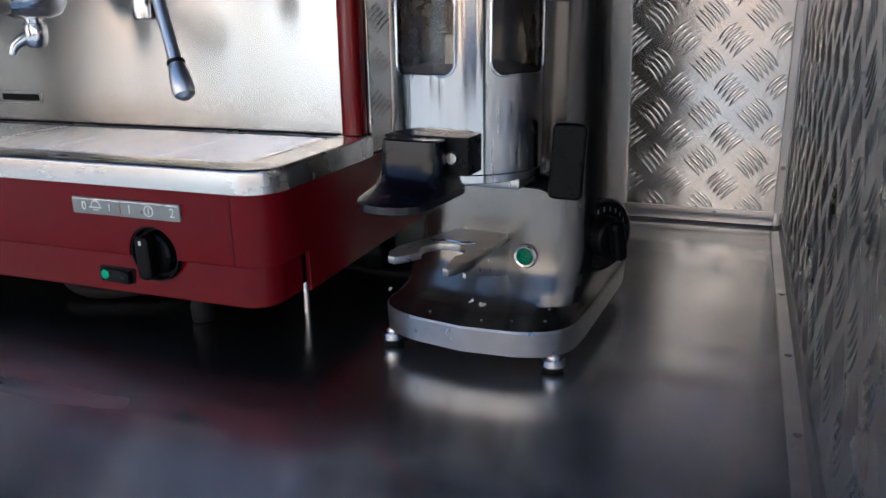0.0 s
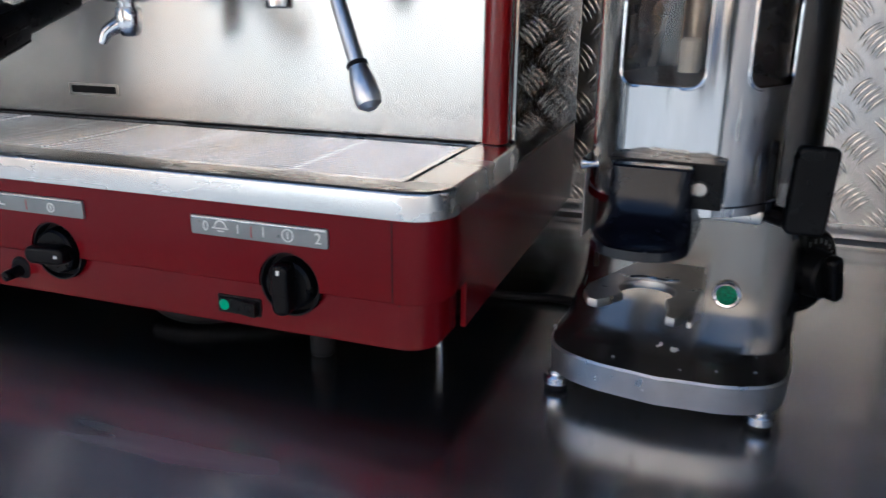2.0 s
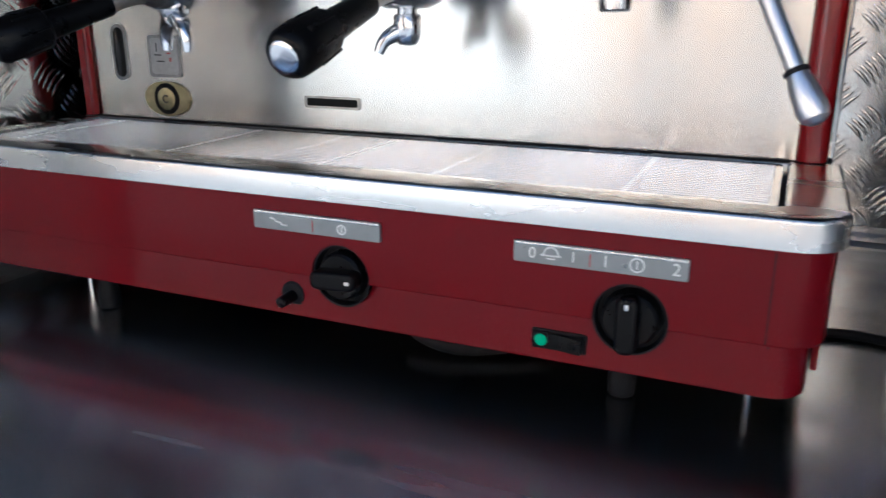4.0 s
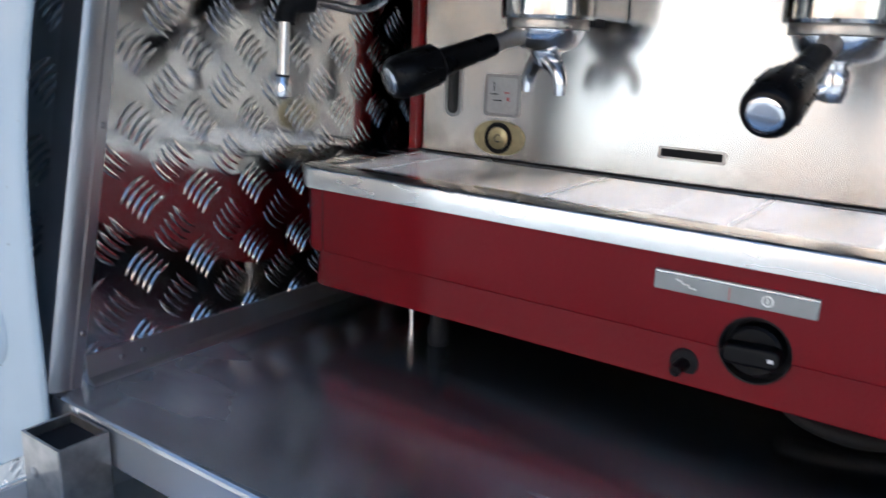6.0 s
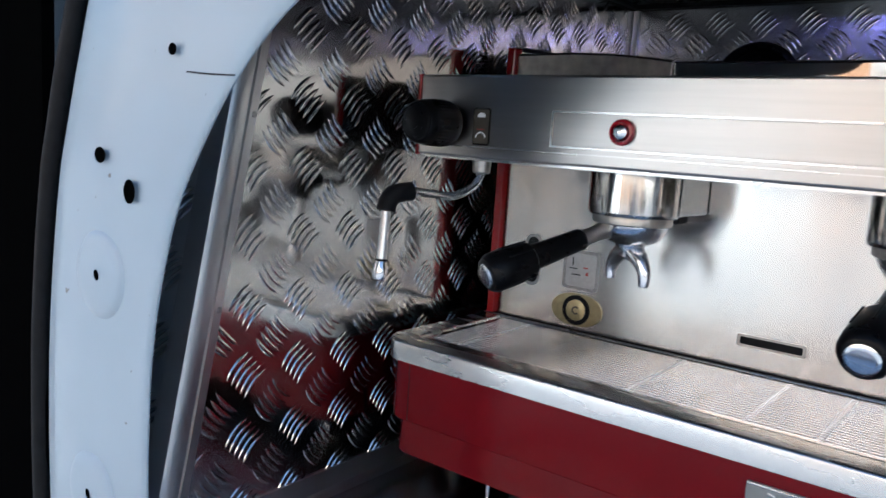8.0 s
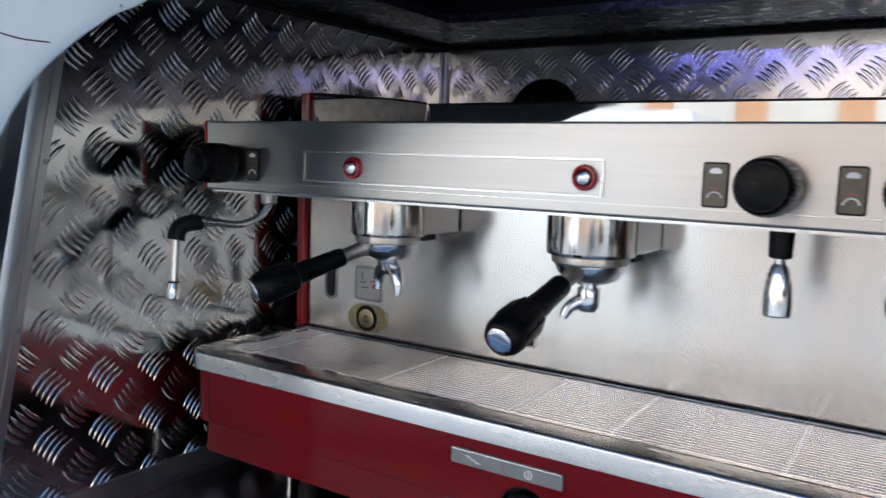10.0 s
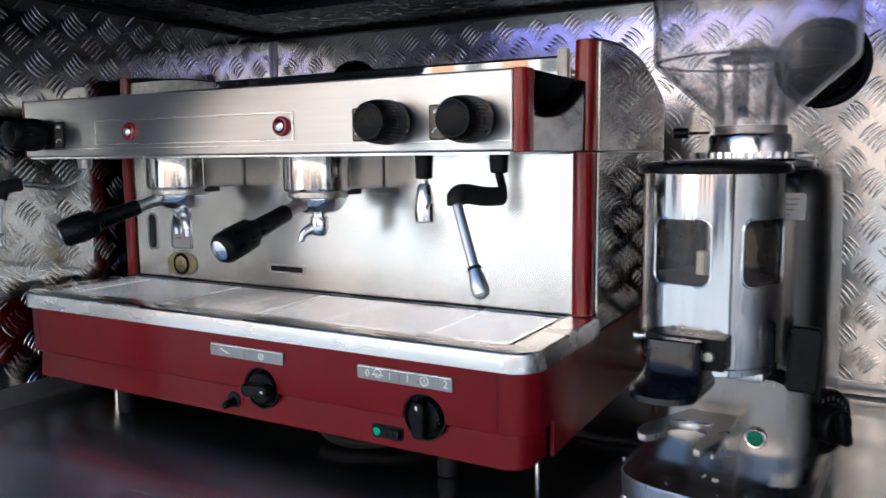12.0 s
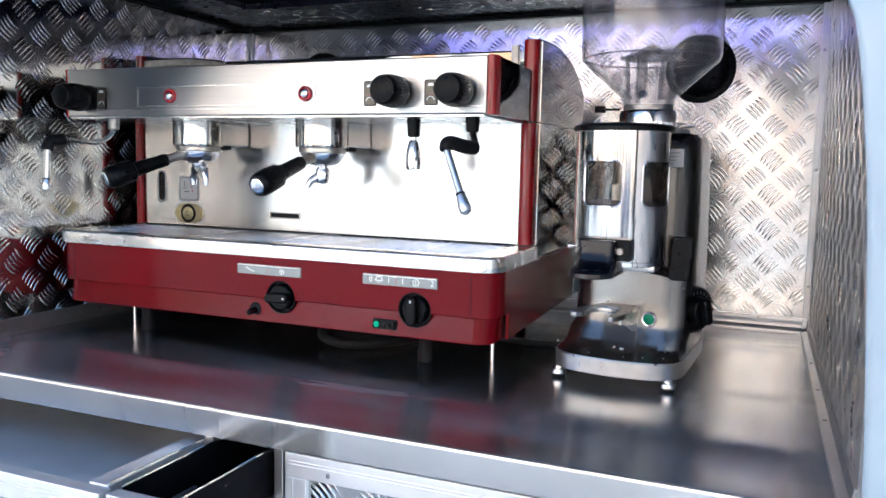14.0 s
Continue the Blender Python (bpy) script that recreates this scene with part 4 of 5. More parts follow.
def portafilter(centre, end, spout):
    """A portafilter hung in its group: bowl, spout, neck and black handle that points to end."""
    c, e = Vector(centre), Vector(end)
    d = (e - c).normalized()
    pf = thing("portafilter", tuple(c), "chrome portafilter with a black bakelite handle, locked in its group", "portafilter", "portafilters in the brew groups")
    part("bowl", lathe([(0.0, 0.0), (0.0355, 0.0), (0.0365, -0.003), (0.0355, -0.008), (0.033, -0.014), (0.028, -0.021), (0.018, -0.0255), (0.0, -0.0265)], Matrix.Translation(c), 40), CHROME, pf, "chrome filter bowl")
    a = c + Vector((d.x, d.y, 0)).normalized() * 0.033 + Vector((0, 0, -0.012))
    n = a + (e - a) * 0.20
    part("neck", turned(a - (e - a).normalized() * 0.006, n, [(0, 0.0105), (0.35, 0.0085), (0.7, 0.0078), (1.0, 0.0086)]), DULL_STEEL, pf, "steel neck")
    hm = turned(n, e, [(0.0, 0.0096), (0.02, 0.0108), (0.30, 0.0116), (0.50, 0.0124), (0.535, 0.0128), (0.56, 0.0168), (0.60, 0.0180), (0.80, 0.0192), (0.93, 0.0186), (0.985, 0.0155), (1.0, 0.0125)], 36)
    h = part("handle", hm, PLASTIC, pf, "black bakelite handle")
    m, ln = frame_of(n, e)
    for k in range(8):
        ang = 2 * math.pi * k / 8
        r = 0.0178
        p0 = m @ Vector((r * math.cos(ang), r * math.sin(ang), ln * 0.57))
        p1 = m @ Vector((0.0193 * math.cos(ang), 0.0193 * math.sin(ang), ln * 0.80))
        part("grip_rib", rod(p0, p1, 0.0011, seg=8), PLASTIC, h)
    part("end_cap", turned(e - (e - n).normalized() * 0.001, e + (e - n).normalized() * 0.0022, [(0, 0.0122), (0.5, 0.0120), (0.85, 0.0105), (1.0, 0.008)], 28), CHROME, h, "bright metal end cap")
    side = Vector((-d.y, d.x, 0)).normalized()
    if spout == 2:
        part("spout_stem", lathe([(0, 0.004), (0.0150, 0.004), (0.0145, -0.002), (0.0110, -0.008), (0.0100, -0.012), (0, -0.013)], Matrix.Translation(c + Vector((0, 0, -0.026))), 28), CHROME, pf)
        base = c + Vector((0, 0, -0.036))
        for s in (-1, 1):
            way = [base - side * s * 0.004 + Vector((0, 0, 0.004)), base + side * s * 0.009 + Vector((0, 0, 0.002)), base + side * s * 0.0195 + Vector((0, 0, -0.006)),
                   base + side * s * 0.0255 + Vector((0, 0, -0.0165)), base + side * s * 0.0262 + Vector((0, 0, -0.0290))]
            part("spout", tube([tuple(p) for p in way], (0.0112, 0.0050), 18, 7), CHROME, pf, "curved chrome spout of the pair")
    else:
        base = c + Vector((0, 0, -0.036))
        part("spout_stem", rod(c + Vector((0, 0, -0.022)), base, 0.0090, 0.0085), CHROME, pf)
        part("spout_nut", lathe([(0.0, 0.006), (0.0105, 0.006), (0.0118, 0.004), (0.0118, -0.008), (0.0108, -0.014), (0.0075, -0.019), (0.0, -0.0205)], Matrix.Translation(base), 28), CHROME, pf, "round chrome spout body")
        fwd = Vector((-0.80, -0.60, 0))
        way = [base + Vector((0, 0, -0.006)), base + fwd * 0.012 + Vector((0, 0, -0.0105)), base + fwd * 0.0205 + Vector((0, 0, -0.0165)), base + fwd * 0.0250 + Vector((0, 0, -0.0260))]
        part("spout", tube([tuple(p) for p in way], (0.0086, 0.0042), 16, 6), CHROME, pf, "single curved chrome spout")
    return pf


portafilter((-0.3900, 0.112, 0.3245), (-0.4620, -0.0340, 0.2695), 2)
portafilter((-0.1370, 0.112, 0.3245), (-0.1470, -0.0560, 0.2670), 1)

# hot-water tap
tap = part("water_tap", rod((0.0470, 0.070, 0.3745), (0.0470, 0.070, 0.3450), 0.0105, 0.0095), PLASTIC, machine, "hot-water tap with a black collar")
part("tap_joint", rod((0.0470, 0.070, 0.3455), (0.0470, 0.070, 0.3360), 0.0045), CHROME, tap)
part("tap_nozzle", turned((0.0470, 0.070, 0.3400), (0.0480, 0.068, 0.2960), [(0, 0.0055), (0.06, 0.0072), (0.2, 0.0090), (0.5, 0.0112), (0.75, 0.0118), (0.97, 0.0112), (1.0, 0.0100)]), CHROME, tap, "bulbous chrome nozzle")


def steam_wand(fit_at, run, elbow, tip, name_label):
    w = part("steam_wand", rod((fit_at[0], fit_at[1], HZ0), fit_at, 0.0105, 0.0095), PLASTIC if fit_at[0] > 0 else DULL_STEEL, machine, name_label)
    part("wand_pipe", tube([fit_at, *run, elbow[0]], 0.0046, 14, 8), CHROME if name_label.startswith("chrome") else PLASTIC, w)
    part("wand_sleeve", tube(elbow, 0.0098, 16, 6), RUBBER, w, "black rubber grip sleeve")
    d = (Vector(tip) - Vector(elbow[-1]))
    part("wand_tube", turned(elbow[-1], Vector(elbow[-1]) + d * 0.74, [(0, 0.0050), (0.95, 0.0050), (1.0, 0.0060)], 20), WAND_STEEL, w, "straight chrome tube")
    part("wand_tip", turned(Vector(elbow[-1]) + d * 0.70, tip, [(0, 0.0058), (0.10, 0.0062), (0.3, 0.0076), (0.75, 0.0086), (0.9, 0.0074), (1.0, 0.0035)], 24), WAND_STEEL if fit_at[0] > 0 else CHROME, w, "thick chrome steam tip")
    collar_at = Vector(elbow[-1]) + d * 0.68
    part("wand_ring", turned(collar_at, collar_at + d * 0.035, [(0, 0.0058), (0.2, 0.0068), (0.8, 0.0068), (1.0, 0.0058)], 20), RUBBER, w, "thin dark ring above the tip")
    return w


steam_wand((0.1465, 0.056, 0.3520), [(0.150, 0.054, 0.343), (0.156, 0.046, 0.334)], [(0.157, 0.036, 0.329), (0.152, 0.010, 0.330), (0.143, -0.016, 0.334), (0.140, -0.025, 0.331), (0.141, -0.0270, 0.324)], (0.1830, -0.0565, 0.2405), "steam wand in black and chrome")
steam_wand((-0.5540, 0.078, 0.3560), [(-0.556, 0.066, 0.341), (-0.562, 0.040, 0.331), (-0.570, 0.010, 0.334)], [(-0.576, -0.012, 0.336), (-0.581, -0.030, 0.333), (-0.583, -0.037, 0.326), (-0.583, -0.040, 0.316)], (-0.5815, -0.0460, 0.2460), "chrome steam wand bent to one side")

# control plates, knobs, switch and pressure adjuster on the red apron
for x0, x1 in ((0.0022, 0.1217), (-0.2215, -0.1048)):
    pl = part("label_plate", prism(rounded(x0, x1, 0.1278, 0.1432, 0.0012, 2), "y", -0.0050, -0.0020, 0.0004), PLATE_GREY, machine, "long grey label plate with white printed marks")
    part("plate_bead", box(x0 + 0.001, x1 - 0.001, -0.0056, -0.0048, 0.1409, 0.1424, 0.0003), RIM_STEEL, pl)
    if x0 > -0.1:
        for text, x, size in (("0", 0.0160, 0.0112), ("I", 0.0452, 0.0105), ("1", 0.0675, 0.0115), ("2", 0.1140, 0.0120)):
            part("print", moved(lettering(text, size), x, -0.0053, 0.1350), PRINT_WHITE, pl, smooth=False)
        part("print", tube([(0.0295 + 0.0052 * math.cos(a), -0.0053, 0.1352 + 0.0052 * math.sin(a)) for a in [radians(d) for d in (0, 30, 60, 90, 120, 150, 180)]] + [(0.0225, -0.0053, 0.1345), (0.0365, -0.0053, 0.1345)], 0.0006, 6, 3), PRINT_WHITE, pl)
        part("print", box(0.0265, 0.0325, -0.0055, -0.0050, 0.1318, 0.1326), PRINT_WHITE, pl)
        part("print", ring_prism([(0.0885 + 0.0052 * math.cos(k * math.pi / 12), 0.1352 + 0.0052 * math.sin(k * math.pi / 12)) for k in range(24)], [(0.0885 + 0.0042 * math.cos(k * math.pi / 12), 0.1352 + 0.0042 * math.sin(k * math.pi / 12)) for k in range(24)], "y", -0.0055, -0.0050), PRINT_WHITE, pl)
        part("print", box(0.0880, 0.0890, -0.0055, -0.0050, 0.1325, 0.1380), PRINT_WHITE, pl)
        part("print", box(0.0565, 0.0573, -0.0053, -0.0050, 0.1300, 0.1390), PRINT_RED, pl)
    else:
        part("print", tube([(-0.2050, -0.0052, 0.1375), (-0.2000, -0.0052, 0.1365), (-0.2000, -0.0052, 0.1350), (-0.1945, -0.0052, 0.1345), (-0.1950, -0.0052, 0.1330), (-0.1890, -0.0052, 0.1325)], 0.0007, 6, 2), PRINT_WHITE, pl)
        part("print", ring_prism([(-0.1385 + 0.0042 * math.cos(k * math.pi / 10), 0.1345 + 0.0042 * math.sin(k * math.pi / 10)) for k in range(20)], [(-0.1385 + 0.0030 * math.cos(k * math.pi / 10), 0.1345 + 0.0030 * math.sin(k * math.pi / 10)) for k in range(20)], "y", -0.0055, -0.0050), PRINT_WHITE, pl)
        part("print", box(-0.1392, -0.1378, -0.0055, -0.0050, 0.1325, 0.1365), PRINT_WHITE, pl)
        part("print", box(-0.1655, -0.1648, -0.0053, -0.0050, 0.1300, 0.1390), PRINT_RED, pl)

for x, turn in ((0.0855, 8), (-0.1430, 95)):
    z = 0.0945
    sw = part("rotary_switch", moved(lathe([(0.0261, 0.0100), (0.0246, 0.0100), (0.0240, 0.0012), (0.0, 0.0010)], pose(0, 0, 0, 90, 0, 0), 40), x, 0.0090, z), RUBBER, machine, "black round rotary switch")
    k1 = lathe([(0.0, 0.013), (0.0175, 0.013), (0.0195, 0.0110), (0.0205, 0.0), (0.0, 0.0)], pose(0, 0, 0, 90, 0, 0), 36)
    part("switch_body", moved(k1, x, 0.0080, z), PLASTIC, sw)
    grip = prism(rounded(-0.0075, 0.0075, -0.0205, 0.0205, 0.0060, 4), "y", -0.0160, 0.0, 0.0030, 3)
    part("switch_grip", moved(grip, x, -0.0015, z, 0, turn - 8, 0), PLASTIC, sw, "raised grip bar")
    tick = box(-0.0014, 0.0014, -0.0006, 0.0, 0.0125, 0.0165, 0.0003)
    part("switch_tick", moved(tick, x, -0.0174, z, 0, turn - 8, 0), PRINT_WHITE, sw)

sw = part("rocker_switch", prism(rounded(0.0150, 0.0560, 0.0598, 0.0758, 0.0015, 2), "y", 0.0030, 0.0066, 0.0008), PLASTIC, machine, "black rocker switch with a green lamp")
part("rocker", prism([(0.0182, 0.0032), (0.0530, 0.0032), (0.0530, -0.0030), (0.0480, -0.0028), (0.0330, 0.0012), (0.0182, 0.0010)], "z", 0.0620, 0.0736, 0.0004), PLASTIC, sw)
part("lamp", moved(lathe([(0, 0.0014), (0.0035, 0.0010), (0.0046, 0.0)], pose(0, 0, 0, 90, 0, 0), 24), 0.0225, 0.0010, 0.0680), GREEN_LED, sw, "small round green lamp")
ad = part("adjuster", moved(lathe([(0.0, 0.003), (0.0105, 0.003), (0.0125, 0.0010), (0.0125, 0)], pose(0, 0, 0, 90, 0, 0), 28), -0.1940, 0.0062, 0.0690), RUBBER, machine, "black round grommet with a stem")
part("stem", rod((-0.1940, 0.0060, 0.0690), (-0.1955, -0.0130, 0.0675), 0.0052, 0.0045), PLASTIC, ad)

# feet and thin drain pins under the base, hoses in the shade
for x, y in ((-0.462, 0.055), (0.070, 0.075), (-0.462, 0.42), (0.120, 0.42)):
    part("foot", lathe([(0, 0), (0.0095, 0), (0.0110, 0.002), (0.0115, 0.016), (0.0095, 0.022), (0.0090, 0.056), (0, 0.056)], Matrix.Translation((x, y, 0)), 28), RUBBER, machine, "dark rubber foot")
for x, y in ((0.1635, 0.124), (-0.5150, 0.080)):
    part("pin", rod((x, y, 0.0), (x, y, 0.056), 0.0033, seg=14), CHROME, machine, "thin bright pin under the base")
part("hose", tube([(-0.10, 0.14, 0.05), (-0.13, 0.10, 0.020), (-0.08, 0.085, 0.010), (-0.02, 0.12, 0.012), (0.02, 0.20, 0.010), (0.10, 0.34, 0.010)], 0.0075, 12, 8), RUBBER, machine, "black hose under the base")


# ---- coffee grinder with doser ----
grinder = thing("coffee_grinder", (0.357, 0.081, 0.0), "coffee grinder, chipped dark grey body, polished doser, clear hopper", "coffee grinder", rz=-3.8)


def gpart(name, bm, mat, parent=None, label="", smooth=True):
    return part(name, bm, mat, parent or grinder, label, smooth=smooth, local=True)


def body_ring(z, front, back, half, power, cu=0.004, n=128, bulge=0.0):
    """A rounded-rectangle section; bulge bows its front edge outwards."""
    out = []
    mid, b = (front + back) / 2, (back - front) / 2
    for k in range(n):
        a = 2 * math.pi * k / n
        c, s = math.cos(a), math.sin(a)
        u = half * math.copysign(abs(c) ** (2 / power), c)
        v = b * math.copysign(abs(s) ** (2 / power), s)
        if v < 0:
            v += bulge * (abs(u) / half) ** 2 * (-v / b)
        out.append((cu + u, mid + v, z))
    return out


base_rows = [(0.0165, -0.028, 0.232, 0.0880, 8, 0.022), (0.0185, -0.032, 0.236, 0.0915, 8, 0.022), (0.0400, -0.0335, 0.238, 0.0925, 8, 0.022), (0.0418, -0.0325, 0.238, 0.0915, 8, 0.022)]
gpart("base_band", loft([body_ring(z, f, b, h, p, bulge=g) for z, f, b, h, p, g in base_rows]), GRINDER_BAND, None, "worn grey base band with chipped edges")
body_rows = [(0.0419, -0.0322, 0.2375, 0.0912, 8, 0.022), (0.0436, -0.0270, 0.2370, 0.0902, 7, 0.021), (0.0475, -0.0110, 0.2360, 0.0890, 6, 0.018), (0.0530, 0.0020, 0.2350, 0.0875, 6, 0.014),
             (0.0610, 0.0085, 0.2340, 0.0858, 6, 0.009), (0.0680, 0.0130, 0.2330, 0.0842, 6, 0.006), (0.0760, 0.0180, 0.2325, 0.0830, 6, 0.005), (0.0850, 0.0220, 0.2320, 0.0820, 6, 0.003),
             (0.0980, 0.0245, 0.2310, 0.0810, 6, 0.003), (0.1200, 0.0255, 0.2300, 0.0802, 6, 0.003), (0.1800, 0.0275, 0.2280, 0.0795, 6, 0.003), (0.2600, 0.0330, 0.2240, 0.0785, 6, 0.003),
             (0.3300, 0.0400, 0.2180, 0.0765, 6, 0.003), (0.3480, 0.0440, 0.2130, 0.0745, 5.5, 0.003), (0.3545, 0.0500, 0.2060, 0.0690, 5, 0.002), (0.3560, 0.0600, 0.1960, 0.0600, 4, 0.0)]
shell = loft([body_ring(z, f, b, h + 0.006 * min(1, (z - 0.0419) / 0.05), 4.6 if z > 0.075 else p, 0.004 + 0.008 * min(1, (z - 0.0419) / 0.05), bulge=g) for z, f, b, h, p, g in body_rows])
shell.normal_update()
front = shell.copy()
bmesh.ops.recalc_face_normals(shell, faces=shell.faces)
bmesh.ops.recalc_face_normals(front, faces=front.faces)


# side faces drop out and take the dark paint, standing in for shade
def is_lit_casting(f):
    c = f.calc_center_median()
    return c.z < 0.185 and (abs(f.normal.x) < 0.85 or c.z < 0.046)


bmesh.ops.delete(shell, geom=[f for f in shell.faces if is_lit_casting(f)], context="FACES")
bmesh.ops.delete(front, geom=[f for f in front.faces if not is_lit_casting(f)], context="FACES")
gpart("motor_cover", shell, GRINDER_PAINT, None, "black upper motor cover; casting sides painted dark for their shade")
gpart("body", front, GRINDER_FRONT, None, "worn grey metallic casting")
for u, v, s in ((0.003, 0.0010, 0.0042), (0.0125, -0.0010, 0.0036), (-0.083, 0.006, 0.0015), (0.071, -0.004, 0.0012), (0.045, -0.014, 0.0010), (-0.03, -0.020, 0.0012), (0.0705, 0.010, 0.0009), (0.020, -0.022, 0.0008), (-0.081, 0.001, 0.0011)):
    rnd = random.Random(int(1e4 * (u + 1)))
    flat = [(s * (0.55 + 0.75 * rnd.random()) * math.cos(2 * math.pi * k / 11), s * (0.35 + 0.75 * rnd.random()) * math.sin(2 * math.pi * k / 11)) for k in range(11)]
    z = 0.0515 if v > -0.003 else 0.0455
    slope_x = 36 if v > -0.003 else 22
    gpart("paint_chip", moved(prism(flat, "z", 0, 0.0007), u, v, z, slope_x, 0, 20), STICKER, None, "chip in the paint showing pale metal")

for u, v in ((-0.078, 0.0), (0.078, 0.0), (-0.070, 0.20), (0.070, 0.20)):
    gpart("foot", lathe([(0, 0.0), (0.0085, 0.0), (0.0095, 0.0015), (0.0095, 0.0045), (0.0088, 0.0055), (0.0, 0.0055)], Matrix.Translation((u, v, 0)), 24), RUBBER, None, "black rubber foot pad")
    gpart("foot", lathe([(0, 0.0050), (0.0102, 0.0050), (0.0110, 0.0058), (0.0110, 0.0118), (0.0100, 0.0130), (0.0070, 0.0132), (0.0070, 0.0168), (0.0, 0.0168)], Matrix.Translation((u, v, 0)), 24), CHROME, None, "bright metal foot")

# pilot lamp beside the fork
lu, lv, lz = 0.0440, 0.0215, 0.0935
lamp = gpart("pilot_lamp", moved(lathe([(0.0105, 0.0), (0.0105, 0.0022), (0.0095, 0.0032), (0.0078, 0.0026), (0.0078, 0.0)], pose(0, 0, 0, 90, 0, 0), 32), lu, lv + 0.001, lz), CHROME, None, "chrome-ringed green pilot lamp")
gpart("lens", moved(lathe([(0, 0.0022), (0.004, 0.0021), (0.0078, 0.0016), (0.0078, 0)], pose(0, 0, 0, 90, 0, 0), 28), lu, lv, lz), GREEN_LENS, lamp, "green lens")

# portafilter fork: polished plate with a round notch
cx, cv, rr = -0.006, -0.041, 0.0190
fork_pts = [(0.0260, 0.030), (0.0300, -0.020), (0.0280, -0.055), (0.0225, -0.082), (0.0185, -0.0870), (0.0130, -0.0850), (0.0125, -0.072)]
for d in range(-40, 221, 10):
    a = radians(d)
    fork_pts.append((cx + rr * math.cos(a), cv + rr * math.sin(a)))
fork_pts += [(-0.0290, -0.0690), (-0.0340, -0.0745), (-0.0410, -0.0725), (-0.0465, -0.060), (-0.0465, -0.044), (-0.0370, -0.018), (-0.0200, 0.030)]
fork = gpart("fork", prism([(u, v) for u, v in fork_pts], "z", 0.1050, 0.1115, 0.0012), FORK_STEEL, None, "satin metal portafilter fork")
gpart("fork_web", moved(prism([(0.030, -0.034), (0.0, -0.030), (-0.040, -0.016), (-0.075, -0.007), (-0.075, -0.003), (0.030, -0.003)], "x", -0.0015, 0.0015, 0.0005), 0.0268, 0, 0.1085), FORK_STEEL, fork)
gpart("fork_ridge", tube([(-0.022, -0.0205, 0.1116), (-0.012, -0.0175, 0.1124), (0.002, -0.0185, 0.1120), (0.012, -0.0150, 0.1122)], 0.0012, 8, 5), CHROME, fork, "bright worn ridge at the notch")

# doser: polished drum with two windows
DC, DR, DZ0, DZ1 = (0.006, -0.0156), 0.0620, 0.1795, 0.3540


def on_drum(deg, z, r=DR):
    return (DC[0] + r * math.cos(radians(deg)), DC[1] + r * math.sin(radians(deg)), z)


WINDOWS = ((-127.0, -76.0), (-52.0, -2.0))
WZ0, WZ1 = 0.2545, 0.3140


def in_window(deg, z):
    for a, b in WINDOWS:
        if a < deg < b and WZ0 < z < WZ1:
            du = min(deg - a, b - deg) * radians(1) * DR
            dv = min(z - WZ0, WZ1 - z)
            q = 0.010
            if du < q and dv < q and (q - du) ** 2 + (q - dv) ** 2 > q * q:
                return False
            return True
    return False


bm = bmesh.new()
NA, NZ = 180, 60
grid = {}
zs = [DZ0 + (DZ1 - DZ0) * j / NZ for j in range(NZ + 1)]
for i in range(NA):
    for j in range(NZ):
        deg, zc = -180 + (i + 0.5) * 360 / NA, (zs[j] + zs[j + 1]) / 2
        if in_window(deg, zc):
            continue
        quad = []
        for ii, jj in ((i, j), (i + 1, j), (i + 1, j + 1), (i, j + 1)):
            key = (ii % NA, jj)
            if key not in grid:
                grid[key] = bm.verts.new(on_drum(-180 + key[0] * 360 / NA, zs[jj]))
            quad.append(grid[key])
        bm.faces.new(quad)
bottom = [grid[(i, 0)] for i in range(NA)]
bm.faces.new(bottom)
doser = gpart("doser", bm, CHROME_CHAMBER, None, "polished aluminium doser drum with two windows")
gpart("doser_lip", lathe([(DR - 0.001, DZ0 - 0.004), (DR + 0.0012, DZ0 - 0.003), (DR + 0.0014, DZ0 + 0.0025), (DR - 0.0005, DZ0 + 0.0035)], Matrix.Translation((DC[0], DC[1], 0)), 64), CHROME_CHAMBER, doser)
bm = bmesh.new()
cols = [[bm.verts.new(on_drum(-1 + 5.85 * k, z, DR - 0.003)) for z in (DZ0 + 0.003, DZ1 - 0.002)] for k in range(41)]
for c, d in zip(cols, cols[1:]):
    bm.faces.new((c[0], d[0], d[1], c[1]))
gpart("doser_inner", bm, CHAMBER_IN, doser, "coffee-stained inside wall")
for a, b in WINDOWS:
    w = (b - a) / 2 * radians(1) * DR
    outline = rounded(-w, w, WZ0, WZ1, 0.010, 6)
    ring = [on_drum((a + b) / 2 + math.degrees(p / DR), q, DR + 0.0002) for p, q in outline]
    gpart("window_rim", tube(ring, 0.0011, 8, 0, closed=True), CHROME, doser, "bright window rim")
    bm = bmesh.new()
    cols = [[bm.verts.new(on_drum(a + (b - a) * k / 12, z, DR - 0.0022)) for z in (WZ0, WZ1)] for k in range(13)]
    for c, d in zip(cols, cols[1:]):
        bm.faces.new((c[0], d[0], d[1], c[1]))
    gpart("window_pane", bm, WINDOW_CLEAR, doser, "clear doser window").visible_shadow = False
gpart("coffee_bed", lathe([(0, 0.262), (0.03, 0.2615), (DR - 0.0065, 0.256), (DR - 0.0065, 0.2), (0, 0.2)], Matrix.Translation((DC[0], DC[1], 0)), 32), COFFEE, doser, "dark ground coffee left in the doser")
gpart("doser_post", rod((DC[0], DC[1], 0.2), (DC[0], DC[1], 0.350), 0.008), DULL_STEEL, doser)
